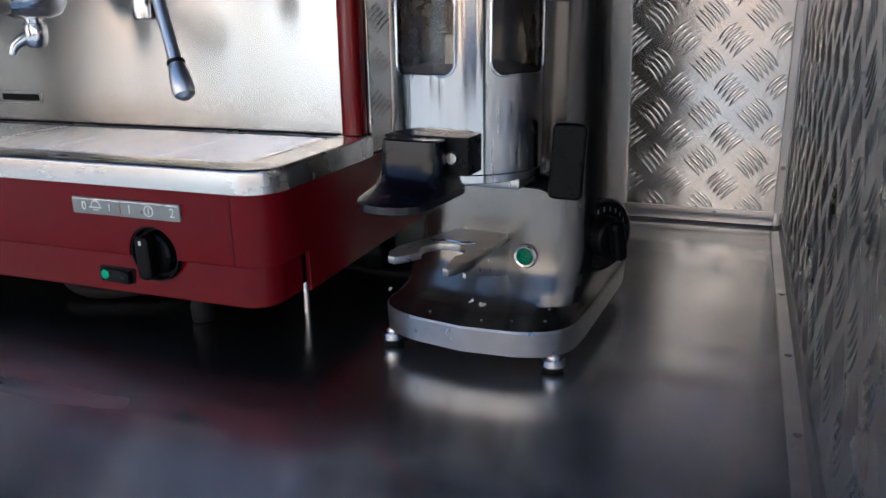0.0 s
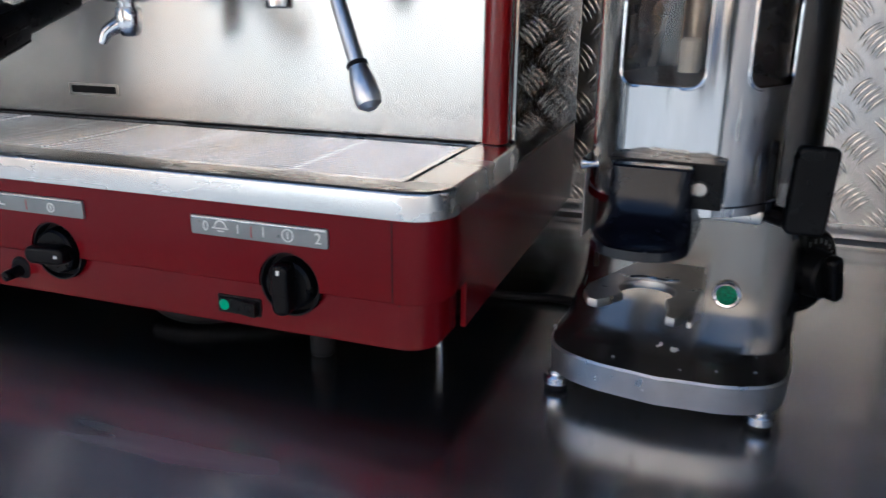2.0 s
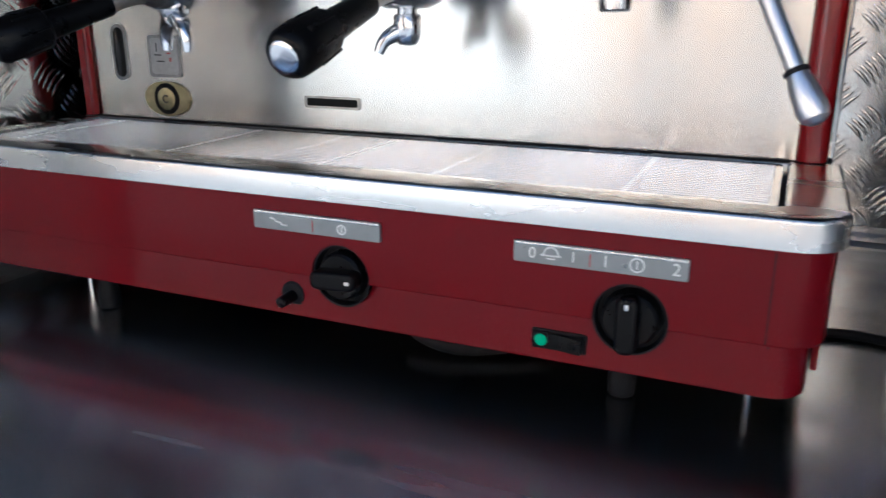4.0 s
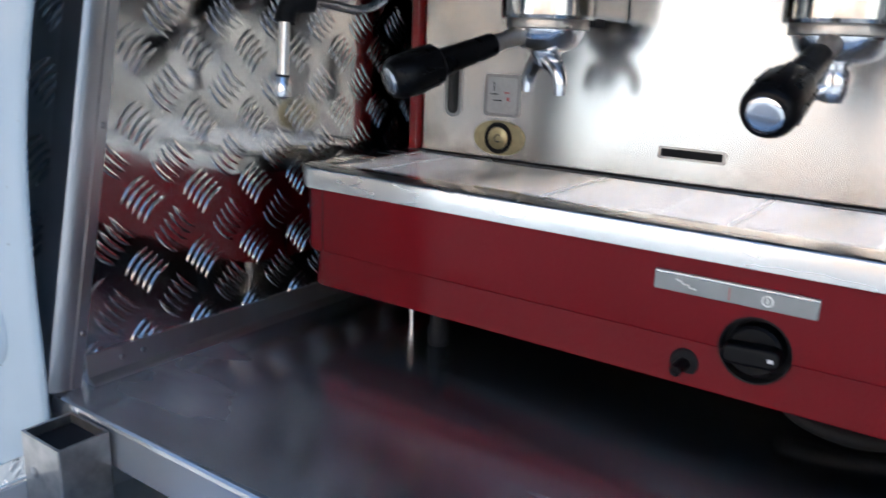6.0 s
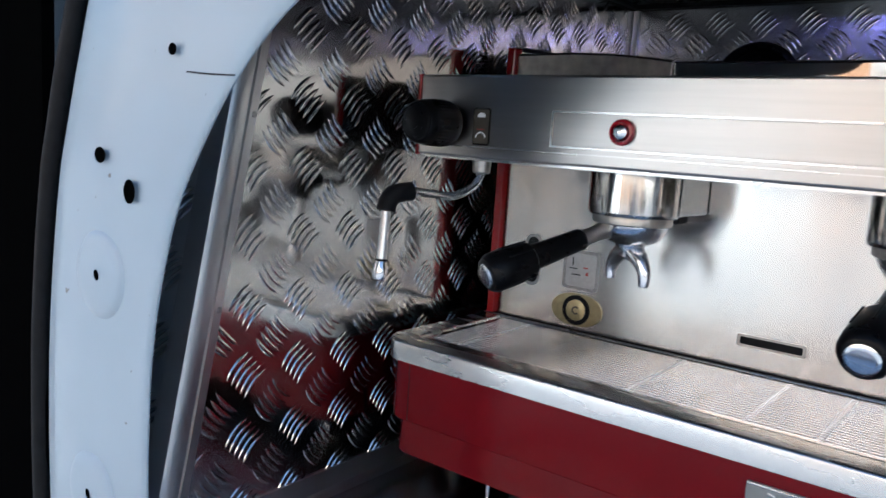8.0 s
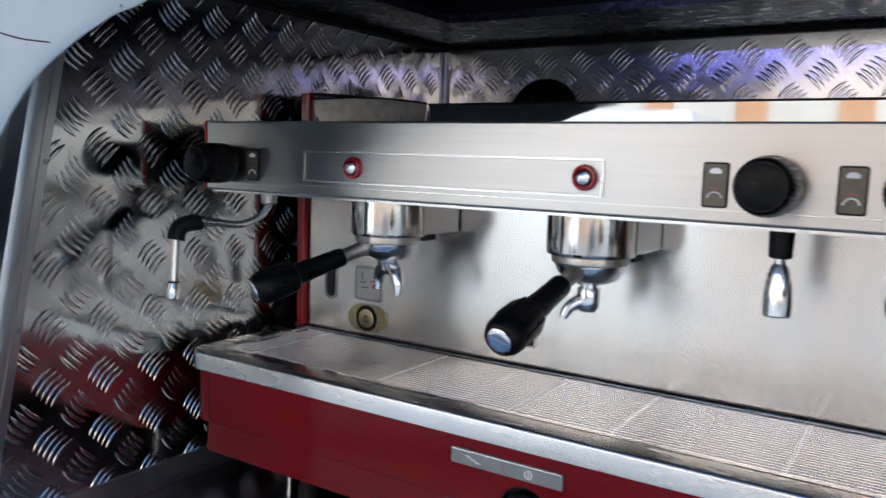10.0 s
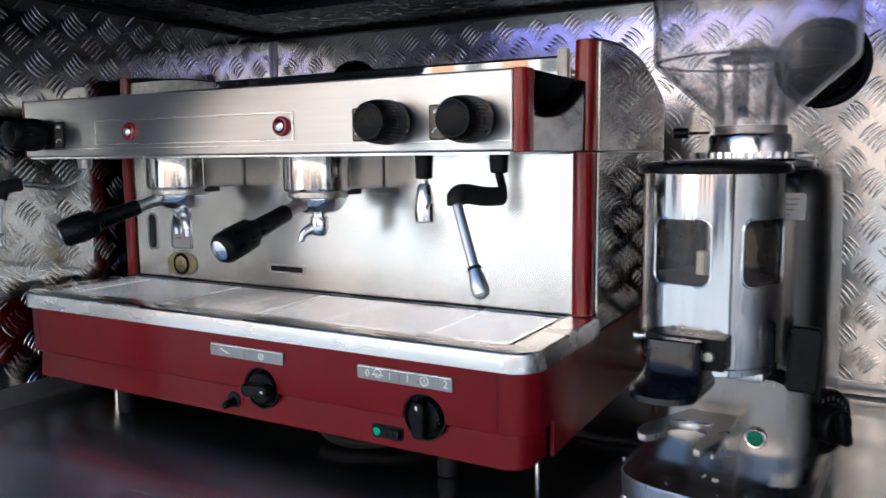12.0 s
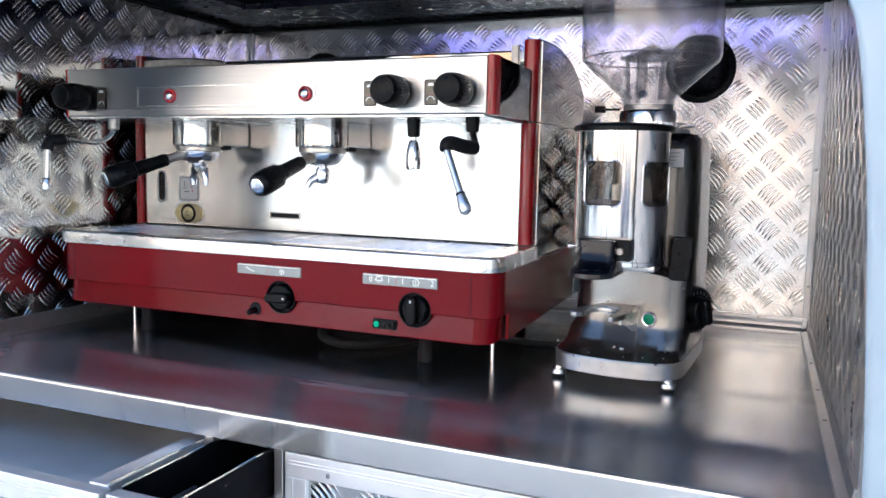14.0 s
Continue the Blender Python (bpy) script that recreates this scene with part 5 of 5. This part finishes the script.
gpart("doser_nut", lathe([(0, 0.283), (0.005, 0.283), (0.0065, 0.281), (0.0065, 0.262), (0, 0.262)], Matrix.Translation((DC[0] + 0.001, DC[1] - 0.031, 0)), 10), CREAM, doser, "pale nut inside the doser")
for k in range(6):
    a = radians(60 * k + 12)
    gpart("vane", moved(box(0.006, DR - 0.008, -0.0006, 0.0006, 0.240, 0.2565), DC[0], DC[1], 0, 0, 0, math.degrees(a)), DULL_STEEL, doser)
gpart("doser_lid", lathe([(0, 0.3655), (0.030, 0.3650), (0.060, 0.3625), (0.0665, 0.3600), (0.0680, 0.3570), (0.0675, 0.3530), (0.0640, 0.3525), (0.0, 0.3530)], Matrix.Translation((DC[0], DC[1], 0)), 56), PLASTIC, doser, "black domed doser lid")
gpart("doser_foot", lathe([(0.0, 0.168), (0.045, 0.168), (0.050, 0.172), (0.050, 0.1745), (0.0, 0.1745)], Matrix.Translation((DC[0], DC[1] + 0.012, 0)), 40), GRINDER_BAND, doser)
gpart("doser_bracket", box(-0.0100, 0.0620, -0.0500, 0.030, 0.1690, 0.1775, 0.0015), FORK_STEEL, doser, "satin metal shelf under the drum")
for p in ((-160.0, 0.1965),):
    q = on_drum(p[0], p[1], DR)
    gpart("screw", turned(q, on_drum(p[0], p[1], DR + 0.008), [(0, 0.0030), (0.4, 0.0030), (0.45, 0.0045), (0.9, 0.0045), (1.0, 0.0030)], 16), CHROME, doser)

# black chute below the drum and its bracket
fv = DC[1] - DR
sec = []
for z, u0, u1, v0, r in ((0.2125, -0.0235, 0.0205, -0.1080, 0.004), (0.2115, -0.0250, 0.0220, -0.1105, 0.006), (0.2000, -0.0255, 0.0224, -0.1120, 0.010), (0.1900, -0.0262, 0.0232, -0.1150, 0.014),
                         (0.1835, -0.0270, 0.0240, -0.1200, 0.018), (0.1790, -0.0280, 0.0252, -0.1300, 0.022), (0.1765, -0.0288, 0.0262, -0.1430, 0.024), (0.1752, -0.0292, 0.0266, -0.1520, 0.025),
                         (0.1740, -0.0294, 0.0268, -0.1550, 0.026), (0.1690, -0.0294, 0.0268, -0.1555, 0.026), (0.1678, -0.0280, 0.0254, -0.1530, 0.025)):
    sec.append([(u, v, z) for u, v in rounded(u0, u1, v0, fv + 0.006, (r, r, 0.002, 0.002), 8)])
chute = gpart("chute", loft(sec), PLASTIC_NAVY, None, "blue-black plastic coffee chute with a flared round lip")
gpart("chute_bracket", joined(box(-0.0290, 0.0385, -0.0935, fv + 0.012, 0.2112, 0.2137, 0.0008), box(0.0145, 0.0385, -0.0935, -0.0905, 0.1860, 0.2130, 0.0008), box(0.0355, 0.0385, -0.0905, fv + 0.030, 0.1860, 0.2130, 0.0008)), PLASTIC, chute, "black angled bracket")
gpart("bolt", moved(lathe([(0, 0.0026), (0.0040, 0.0023), (0.0050, 0.0008), (0.0050, 0)], pose(0, 0, 0, 90, 0, 0), 20), 0.0258, -0.0934, 0.1985), DULL_STEEL, chute)

# dosing lever
lever = gpart("dosing_lever", tube([(0.052, -0.010, 0.1690), (0.064, 0.000, 0.1660), (0.078, -0.006, 0.1640), (0.086, -0.010, 0.1680)], 0.0100, 14, 6, flat=0.7), PLASTIC, None, "black plastic dosing lever")
gpart("lever_paddle", moved(prism(rounded(-0.0135, 0.0135, 0.0, 0.0600, 0.0050, 4), "y", -0.0055, 0.0055, 0.0025, 3), 0.0870, -0.0120, 0.1560, 0, 3, 12), PLASTIC, lever, "upright black paddle")

# timer dial on the rounded front corner
TC, TN, TT = Vector((0.0985, 0.0725, 0.1050)), Vector((0.819, -0.574, 0)), Vector((0.574, 0.819, 0))


def dial_part(name, profile, out, mat, parent, label="", seg=40):
    p = TC + TN * out
    return gpart(name, moved(lathe(profile, pose(0, 0, 0, 0, 90, 0), seg), p.x, p.y, p.z, 0, 0, -35), mat, parent, label)


tm = dial_part("timer_dial", [(0.0, 0.004), (0.0285, 0.004), (0.0305, 0.0025), (0.0310, -0.030), (0.0, -0.030)], 0.0, PLASTIC, None, "black round timer dial on the body corner")
dial_part("timer_ring", [(0.0306, 0.0028), (0.0322, 0.0028), (0.0340, 0.0010), (0.0355, -0.030)], 0.0, GRINDER_PAINT, tm, "raised ring round the dial")
dial_part("timer_grip", [(0.0, 0.014), (0.0165, 0.014), (0.0182, 0.0120), (0.0195, 0.0), (0.0, 0.0)], 0.0035, PLASTIC, tm, seg=36)
p = TC + TN * 0.0165
gpart("timer_grip", moved(prism(rounded(-0.0060, 0.0060, -0.0185, 0.0185, 0.0050, 4), "x", 0.0, 0.0110, 0.003, 3), p.x, p.y, p.z, 12, 0, -35), PLASTIC, tm, "raised grip bar")
for k in range(8):
    a = radians(30 + 16 * k)
    p = TC + TN * 0.0040 + TT * (0.0250 * math.cos(a)) + Vector((0, 0, 0.0250 * math.sin(a)))
    gpart("dial_mark", moved(box(0, 0.0005, -0.0007, 0.0007, -0.0020, 0.0020), p.x, p.y, p.z, 0, 0, -35), PLATE_GREY, tm)
gpart("rating_plate", moved(prism(rounded(-0.017, 0.017, -0.0125, 0.0125, 0.001, 2), "y", -0.0010, 0.0), 0.0600, 0.0395, 0.3200, -5, 0, 0), STICKER, None, "small grey rating plate")
for k in range(4):
    gpart("print", moved(box(-0.013, 0.013 - 0.003 * k, -0.0003, 0.0, -0.0008, 0.0008), 0.0600, 0.0380, 0.3270 - 0.005 * k, -5, 0, 0), PLATE_GREY)
gpart("side_label", moved(prism(rounded(-0.018, 0.018, -0.035, 0.035, 0.001, 2), "x", 0.0, 0.0006), -0.0768, 0.0700, 0.1500, 0, 0.5, 0), STICKER, None, "pale printed label on the side")
for k in range(7):
    gpart("print", moved(box(0.0, 0.0004, -0.013 + 0.002 * (k % 3), 0.013 - 0.003 * (k % 2), -0.0010, 0.0010), -0.0774, 0.0700, 0.178 - 0.008 * k), PLATE_GREY)

# adjusting collar and hopper
HC = (0.009, 0.118)
hm = Matrix.Translation((HC[0], HC[1], 0))
collar = gpart("collar", lathe([(0.0, 0.355), (0.060, 0.355), (0.0640, 0.3570), (0.0640, 0.3620), (0.045, 0.3640), (0.042, 0.3660), (0.042, 0.3860), (0.040, 0.3900), (0.0, 0.3900)], hm, 56), CHROME, None, "bright adjusting collar")
teeth = []
for z, r in ((0.3650, 0.0555), (0.3715, 0.0555)):
    teeth.append([(HC[0] + (r + 0.0012 * ((k // 2) % 2)) * math.cos(2 * math.pi * k / 160), HC[1] + (r + 0.0012 * ((k // 2) % 2)) * math.sin(2 * math.pi * k / 160), z) for k in range(160)])
gpart("ring_scale", loft(teeth), CHROME, collar, "toothed grind-setting ring")
gpart("ring_tab", box(HC[0] + 0.036, HC[0] + 0.066, HC[1] - 0.022, HC[1] - 0.004, 0.3655, 0.3690, 0.001), DULL_STEEL, collar)
gpart("set_screw", rod((HC[0] - 0.040, HC[1] - 0.012, 0.3925), (HC[0] - 0.064, HC[1] - 0.018, 0.3925), 0.0016, seg=10), PLASTIC, collar)
gpart("set_screw", rod((HC[0] - 0.060, HC[1] - 0.017, 0.3925), (HC[0] - 0.076, HC[1] - 0.021, 0.3925), 0.0055, seg=14), PLASTIC, collar, "black knurled set screw")
hopper = gpart("hopper", lathe([(0.0365, 0.388), (0.0370, 0.4060), (0.0400, 0.4090), (0.0985, 0.4620), (0.1015, 0.4680), (0.1035, 0.5950), (0.1050, 0.5960), (0.1035, 0.5965), (0.1010, 0.5950), (0.0990, 0.4690), (0.0965, 0.4640), (0.0380, 0.4115), (0.0345, 0.4070), (0.0340, 0.388)], hm, 64), HOPPER_CLEAR, None, "clear smoky bean hopper, empty")
hopper.visible_shadow = False
gpart("hopper_lid", lathe([(0.0, 0.6050), (0.09, 0.6040), (0.1060, 0.6000), (0.1065, 0.5940), (0.1045, 0.5965), (0.0, 0.5985)], hm, 48), HOPPER_CLEAR, hopper, "clear hopper lid")
gpart("neck_plate", lathe([(0.0, 0.3915), (0.0362, 0.3915), (0.0362, 0.3990), (0.0, 0.3995)], hm, 36), DULL_STEEL, hopper)
bf = gpart("baffle", lathe([(0.0, 0.4900), (0.004, 0.4885), (0.0280, 0.4720), (0.0440, 0.4690), (0.0440, 0.4675), (0.0270, 0.4695), (0.0, 0.4860)], hm, 40), BAFFLE_CLEAR, hopper, "clear conical bean baffle")
gpart("shoulder_ring", lathe([(0.0985, 0.4650), (0.0985, 0.4672), (0.0962, 0.4672), (0.0962, 0.4650), (0.0985, 0.4650)], hm, 56), BAFFLE_CLEAR, hopper, "moulded ring at the shoulder")
for k in range(4):
    a = radians(90 * k + 40)
    gpart("leg", rod((HC[0] + 0.038 * math.cos(a), HC[1] + 0.038 * math.sin(a), 0.4690), (HC[0] + 0.033 * math.cos(a), HC[1] + 0.033 * math.sin(a), 0.4000), 0.0030, seg=12), BAFFLE_CLEAR, bf)
gpart("leg", rod((HC[0] - 0.002, HC[1] - 0.03, 0.4690), (HC[0] - 0.002, HC[1] - 0.03, 0.4180), 0.0042, 0.0058, seg=14), BAFFLE_CLEAR, bf)
gpart("stop_ball", lathe([(0, 0.0), (0.0045, 0.002), (0.0062, 0.007), (0.0045, 0.012), (0, 0.014)], Matrix.Translation((HC[0] - 0.002, HC[1] - 0.03, 0.4060)), 16), CHROME, bf, "bright stop at the neck")

# mains lead of the grinder on the worktop
single("mains_lead", tube([(0.285, 0.262, 0.0047), (0.245, 0.270, 0.0047), (0.19, 0.262, 0.0047), (0.12, 0.275, 0.0047), (0.04, 0.33, 0.0047)], 0.0045, 12, 8), RUBBER, "black mains lead lying on the worktop behind the grinder", "cable")

# ---- black round vents on the back wall ----
def round_vent(x, z, r=0.066):
    v = thing("wall_vent", (x, WB, z - r), "black plastic round vent cover on the tread-plate back wall", "vent", "round vents on the back wall")
    part("flange", lathe([(r, 0.0), (r, 0.004), (r - 0.003, 0.007), (r - 0.010, 0.008), (r - 0.014, 0.004), (r - 0.016, 0.002), (0, 0.002)], pose(x, WB, z, 90, 0, 0), 48), PLASTIC, v)
    part("bowl", lathe([(r - 0.014, 0.003), (r - 0.022, 0.010), (0.020, 0.014), (0, 0.014)], pose(x, WB, z, 90, 0, 0), 40), PLASTIC, v)
    for k in range(4):
        a = radians(45 + 90 * k)
        part("boss", lathe([(0.011, 0.008), (0.011, 0.013), (0.009, 0.0145), (0.0, 0.0145)], pose(x + 0.038 * math.cos(a), WB, z + 0.038 * math.sin(a), 90, 0, 0), 20), PLASTIC, v)
    return v


round_vent(0.412, 0.502)
round_vent(-0.438, 0.496)

# ---- below the worktop: cabinet carcass, open drawers, closed front ----
FY = -0.250
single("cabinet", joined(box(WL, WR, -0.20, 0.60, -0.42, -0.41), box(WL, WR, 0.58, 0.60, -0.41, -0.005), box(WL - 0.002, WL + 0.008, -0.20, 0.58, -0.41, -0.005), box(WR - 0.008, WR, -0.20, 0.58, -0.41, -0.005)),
       DARK_LINING_SHADE, "dark cabinet carcass under the worktop", "cabinet", "structure")
for x in (-0.0855, 0.018):
    single("cabinet_post", box(x - 0.0065, x + 0.0065, FY + 0.006, FY + 0.030, -0.40, -0.0372, 0.001), ALU, "aluminium cabinet upright under the worktop edge", "post", "structure")


def framed_front(parent, x0, x1, y, z0, z1, seam=True):
    """A drawer or door front: grooved aluminium frame round a tread-plate inset, facing -y."""
    w = 0.030
    for name, a in (("rail", (x0, x1, z1 - w, z1)), ("rail", (x0, x1, z0, z0 + w)), ("stile", (x0, x0 + w, z0 + w, z1 - w)), ("stile", (x1 - w, x1, z0 + w, z1 - w))):
        f = part(name, box(a[0], a[1], y, y + 0.018, a[2], a[3], 0.0012), FRAME_ALU, parent, "grooved aluminium frame piece")
        if a[1] - a[0] > a[3] - a[2]:
            for dz in (0.009, 0.013):
                part("groove", box(a[0] + 0.006, a[1] - 0.006, y - 0.0012, y + 0.0005, a[2] + dz if a[2] < (z0 + z1) / 2 else a[3] - dz - 0.002, a[2] + dz + 0.002 if a[2] < (z0 + z1) / 2 else a[3] - dz, 0.0004), FRAME_ALU, f)
        else:
            part("groove", box(a[0] + 0.010, a[0] + 0.012, y - 0.0012, y + 0.0005, a[2], a[3], 0.0004), FRAME_ALU, f)
    inset = part("inset", box(x0 + w, x1 - w, y + 0.006, y + 0.012, z0 + w, z1 - w), TREAD, parent, "tread-plate inset")
    part("tread_relief", tread_bars(lambda u, v, h: (u, y + 0.006 - h, v), x0 + 0.004, x1 - 0.004, z0 + 0.004, z1 - 0.004, x0 + w + 0.02, z1 - w - 0.012, -45), TREAD_BAR, inset, "raised five-bar pattern", "stuff")
    for x in (x0 + 0.06, x1 - 0.06):
        part("screw", screw_head((x, y - 0.0002, z1 - 0.020), (0, -1, 0)), SCREW, parent)


door = thing("storage_cabinet", (0.32, FY, -0.40), "closed storage cabinet with aluminium-framed tread-plate front", "cabinet")
framed_front(door, 0.032, 0.630, FY - 0.002, -0.40, -0.0400)


def open_drawer(x0, x1, out, wall, floor_z, floor_mat, label, depth=0.36):
    """A steel drawer pulled out by a distance, with a framed front. wall gives the widths of its two sides."""
    y = FY - out
    dz0, dz1 = -0.20, -0.048
    d = thing("drawer", ((x0 + x1) / 2, y + 0.1, -0.21), label, "drawer", "open drawers")
    for s0, s1 in ((x0, x0 + wall[0]), (x1 - wall[1], x1)):
        # a narrow drawer's steel sides are coloured near black for its inner shade
        side = part("side", box(s0, s1, y + 0.018, y + depth, dz0, dz1, 0.0012), DARK_LINING_SHADE if x1 - x0 < 0.2 else DRAWER_STEEL, d, "drawer side")
        part("top_bead", rod((s1 - 0.0015, y + 0.019, dz1 + 0.001), (s1 - 0.0015, y + depth, dz1 + 0.001), 0.0014, seg=8), CHROME, side, "bright rolled edge")
    part("floor", box(x0 + wall[0], x1 - wall[1], y + 0.018, y + depth, floor_z, floor_z + 0.003), floor_mat, d, "drawer floor")
    sweep = [(y + 0.018, floor_z + 0.003), (y + 0.060, floor_z + 0.003), (y + 0.038, floor_z + 0.008), (y + 0.025, floor_z + 0.018), (y + 0.018, floor_z + 0.034)]
    part("floor_sweep", prism(sweep, "x", x0 + wall[0] + 0.0005, x1 - wall[1] - 0.0005), floor_mat, d, "rounded sheet behind the front")
    part("back", box(x0 + wall[0], x1 - wall[1], y + depth - 0.004, y + depth, dz0, dz1 - 0.01), BRUSHED, d)
    for r0, r1 in ((x0 - 0.006, x0 - 0.001), (x1 + 0.001, x1 + 0.006)):
        part("runner", box(r0, r1, y + 0.03, y + depth, -0.125, -0.105, 0.001), DULL_STEEL, d, "steel drawer runner")
    framed_front(d, x0 - 0.004, x1 + 0.004, y, -0.215, -0.050)
    return d


open_drawer(-0.620, -0.093, 0.168, (0.008, 0.028), -0.092, DRAWER_STEEL, "wide stainless drawer pulled open, empty, aluminium-framed front")
# the near-black floor paints the shade inside this drawer
open_drawer(-0.078, 0.003, 0.165, (0.003, 0.003), -0.195, DARK_LINING_SHADE, "narrow stainless drawer pulled open, shade painted inside, beside the wide one")
part_bracket = thing("runner_bracket", (-0.068, -0.30, -0.12), "blue-grey steel runner bracket between the open drawers", "bracket")
part("plate", box(-0.0700, -0.0660, -0.330, -0.290, -0.115, -0.085, 0.001), ALU, part_bracket)
part("hook", box(-0.0660, -0.0580, -0.325, -0.318, -0.112, -0.092, 0.001), DULL_STEEL, part_bracket)

# square steel post end beside the worktop corner
post = thing("steel_post", (-0.612, -0.275, -0.32), "square open-topped stainless post beside the worktop corner", "post", kind="structure")
part("tube", ring_prism(rounded(-0.612, -0.558, -0.3000, -0.2575, 0.0012, 2), rounded(-0.6095, -0.5605, -0.2975, -0.2600, 0.001, 2), "z", -0.32, -0.0040), DULL_STEEL, post)
part("plug", box(-0.6095, -0.5605, -0.2975, -0.2600, -0.020, -0.012), RUBBER, post)
part("screw", screw_head((-0.596, -0.3002, -0.035), (0, -1, 0), 0.005), SCREW, post)

# tread plate below the end of the painted pillar
sill = single("wall_sill", box(-0.84, -0.616, -0.262, -0.256, -0.60, -0.02), TREAD, "tread-plate panel below the door pillar", "wall", "structure", smooth=False)
part("tread_relief", tread_bars(lambda u, v, h: (u, -0.262 - h, v), -0.84, -0.616, -0.60, -0.02, -0.70, -0.10, 45), TREAD_BAR, sill, "raised five-bar pattern", "stuff")

# ---- outside: paving and sunlit fronts across the square ----
single("ground", box(-90, 90, -90, 30, -0.92, -0.90), STONE, "pale paving of the square", "ground", "structure", smooth=False)
single("van_floor", box(-0.9, 0.9, -0.24, 2.2, -0.46, -0.44), DARK_LINING_SHADE, "van floor", "floor", "structure")
single("van_roof", box(-0.95, 0.95, -0.20, 2.2, 0.90, 0.93), WHITE_PAINT, "van roof", "roof", "structure")
single("van_side", box(-0.95, -0.90, -0.20, 2.2, -0.9, 0.9), WHITE_PAINT, "van side", "wall", "structure")
single("van_side", box(0.90, 0.95, -0.20, 2.2, -0.9, 0.9), WHITE_PAINT, "van side", "wall", "structure")
single("van_front", box(-0.90, 0.90, 2.15, 2.2, -0.9, 0.9), WHITE_PAINT, "van bulkhead", "wall", "structure")


def house(x0, x1, y, h, mat, label, piers=None):
    hs = thing("house", ((x0 + x1) / 2, y, -0.9), label, "house", "houses across the square")
    part("wall", box(x0, x1, y - 8, y, -0.9, h), mat, hs)
    part("roof", prism([(y - 8.4, h), (y + 0.5, h), (y + 0.3, h + 0.4), (y - 4, h + 1.8), (y - 8.2, h + 0.4)], "x", x0 - 0.2, x1 + 0.2), STUCCO_WARM, hs)
    n = max(2, int((x1 - x0) / 2.6))
    for i in range(n):
        cx_ = x0 + (i + 0.5) * (x1 - x0) / n
        if piers:
            part("pier", box(cx_ - 1.3 - 0.45, cx_ - 1.3 + 0.45, y - 0.02, y + 0.15, -0.9, h - 0.3), piers, hs, "orange pier")
        # unseen dark doorways, added to give the mirrored house fronts contrast
        part("added_doorway", box(cx_ - 0.75, cx_ + 0.75, y - 0.05, y + 0.03, -0.9, 1.7), SHOP_DARK, hs, "added dark doorway, unseen, for contrast in reflections")
        for z in (3.0, 6.0, 8.9):
            if z + 1.7 < h:
                w = part("window", box(cx_ - 0.7, cx_ + 0.7, y - 0.02, y + 0.08, z - 0.1, z + 1.8), STUCCO_PALE, hs, "pale window surround")
                part("pane", box(cx_ - 0.35, cx_ + 0.35, y + 0.02, y + 0.10, z + 0.15, z + 1.45), GLASS_DARK, w)


house(-60, -25, -24, 11.6, STUCCO_WARM, "orange stucco house with rows of windows")
house(-25, -8, -24, 12.2, STUCCO_PALE, "pale stucco house with rows of windows", PIER_ORANGE)
house(-8, 9, -24, 12.9, STUCCO_PALE, "cream stucco house with orange piers", PIER_ORANGE)
house(9, 24, -24, 11.0, STUCCO_WARM, "orange stucco house with rows of windows")
house(24, 60, -24, 12.0, STUCCO_PALE, "cream stucco house with rows of windows")

# unseen cars added in the square, for dark bands in the reflections
def added_car(x, y, paint, label):
    c = thing("car", (x, y, -0.9), label, "car", "parked cars")
    side = [(-2.0, 0.30), (-2.05, 0.75), (-1.9, 0.95), (-1.1, 1.02), (-0.6, 1.45), (0.9, 1.50), (1.7, 1.05), (2.0, 0.95), (2.05, 0.35)]
    part("body", prism([(x + a, -0.9 + b) for a, b in side], "y", y - 0.85, y + 0.85, 0.06, 3), paint, c)
    part("window", prism([(x - 0.95, 0.14), (x - 0.5, 0.50), (x + 0.85, 0.53), (x + 1.4, 0.16)], "y", y - 0.86, y + 0.86), GLASS_DARK, c)
    for a in (-1.25, 1.25):
        for b in (-0.78, 0.78):
            part("wheel", lathe([(0, -0.1), (0.31, -0.1), (0.33, 0), (0.31, 0.1), (0, 0.1)], pose(x + a, y + b, -0.57, 90, 0, 0), 20), RUBBER, c)


CAR_BLUE = material("dark blue car paint", (0.02, 0.03, 0.06), 0.25, vary=0.05, scale=2, coat=0.5)
added_car(4.6, -11.0, CAR_BLUE, "unseen dark blue car added for dark bands in reflections")
added_car(-15.5, -10.5, CAR_BLUE, "unseen dark blue car added for dark bands in reflections")
added_car(11.5, -12.0, PLASTIC, "unseen black car added for dark bands in reflections")

# unseen white van, added as a bright reflector for the steel back plate
def added_van(x, y, paint, label):
    c = thing("van", (x, y, -0.9), label, "van")
    side = [(-2.4, 0.35), (-2.45, 1.0), (-2.2, 1.15), (-1.6, 1.95), (-1.3, 2.1), (2.35, 2.1), (2.45, 1.9), (2.45, 0.35)]
    part("body", prism([(x + a, -0.9 + b) for a, b in side], "y", y - 0.95, y + 0.95, 0.08, 3), paint, c)
    part("window", prism([(x - 2.0, 0.30), (x - 1.55, 0.95), (x - 0.75, 0.95), (x - 0.75, 0.30)], "y", y - 0.96, y + 0.96), GLASS_DARK, c)
    for a in (-1.6, 1.55):
        for b in (-0.88, 0.88):
            part("wheel", lathe([(0, -0.1), (0.32, -0.1), (0.34, 0), (0.32, 0.1), (0, 0.1)], pose(x + a, y + b, -0.56, 90, 0, 0), 20), RUBBER, c)


VAN_WHITE = material("white van paint, clean", (0.80, 0.80, 0.79), 0.35, vary=0.03, scale=2)
added_van(-5.2, -10.5, VAN_WHITE, "unseen white van added as a reflector across the square")
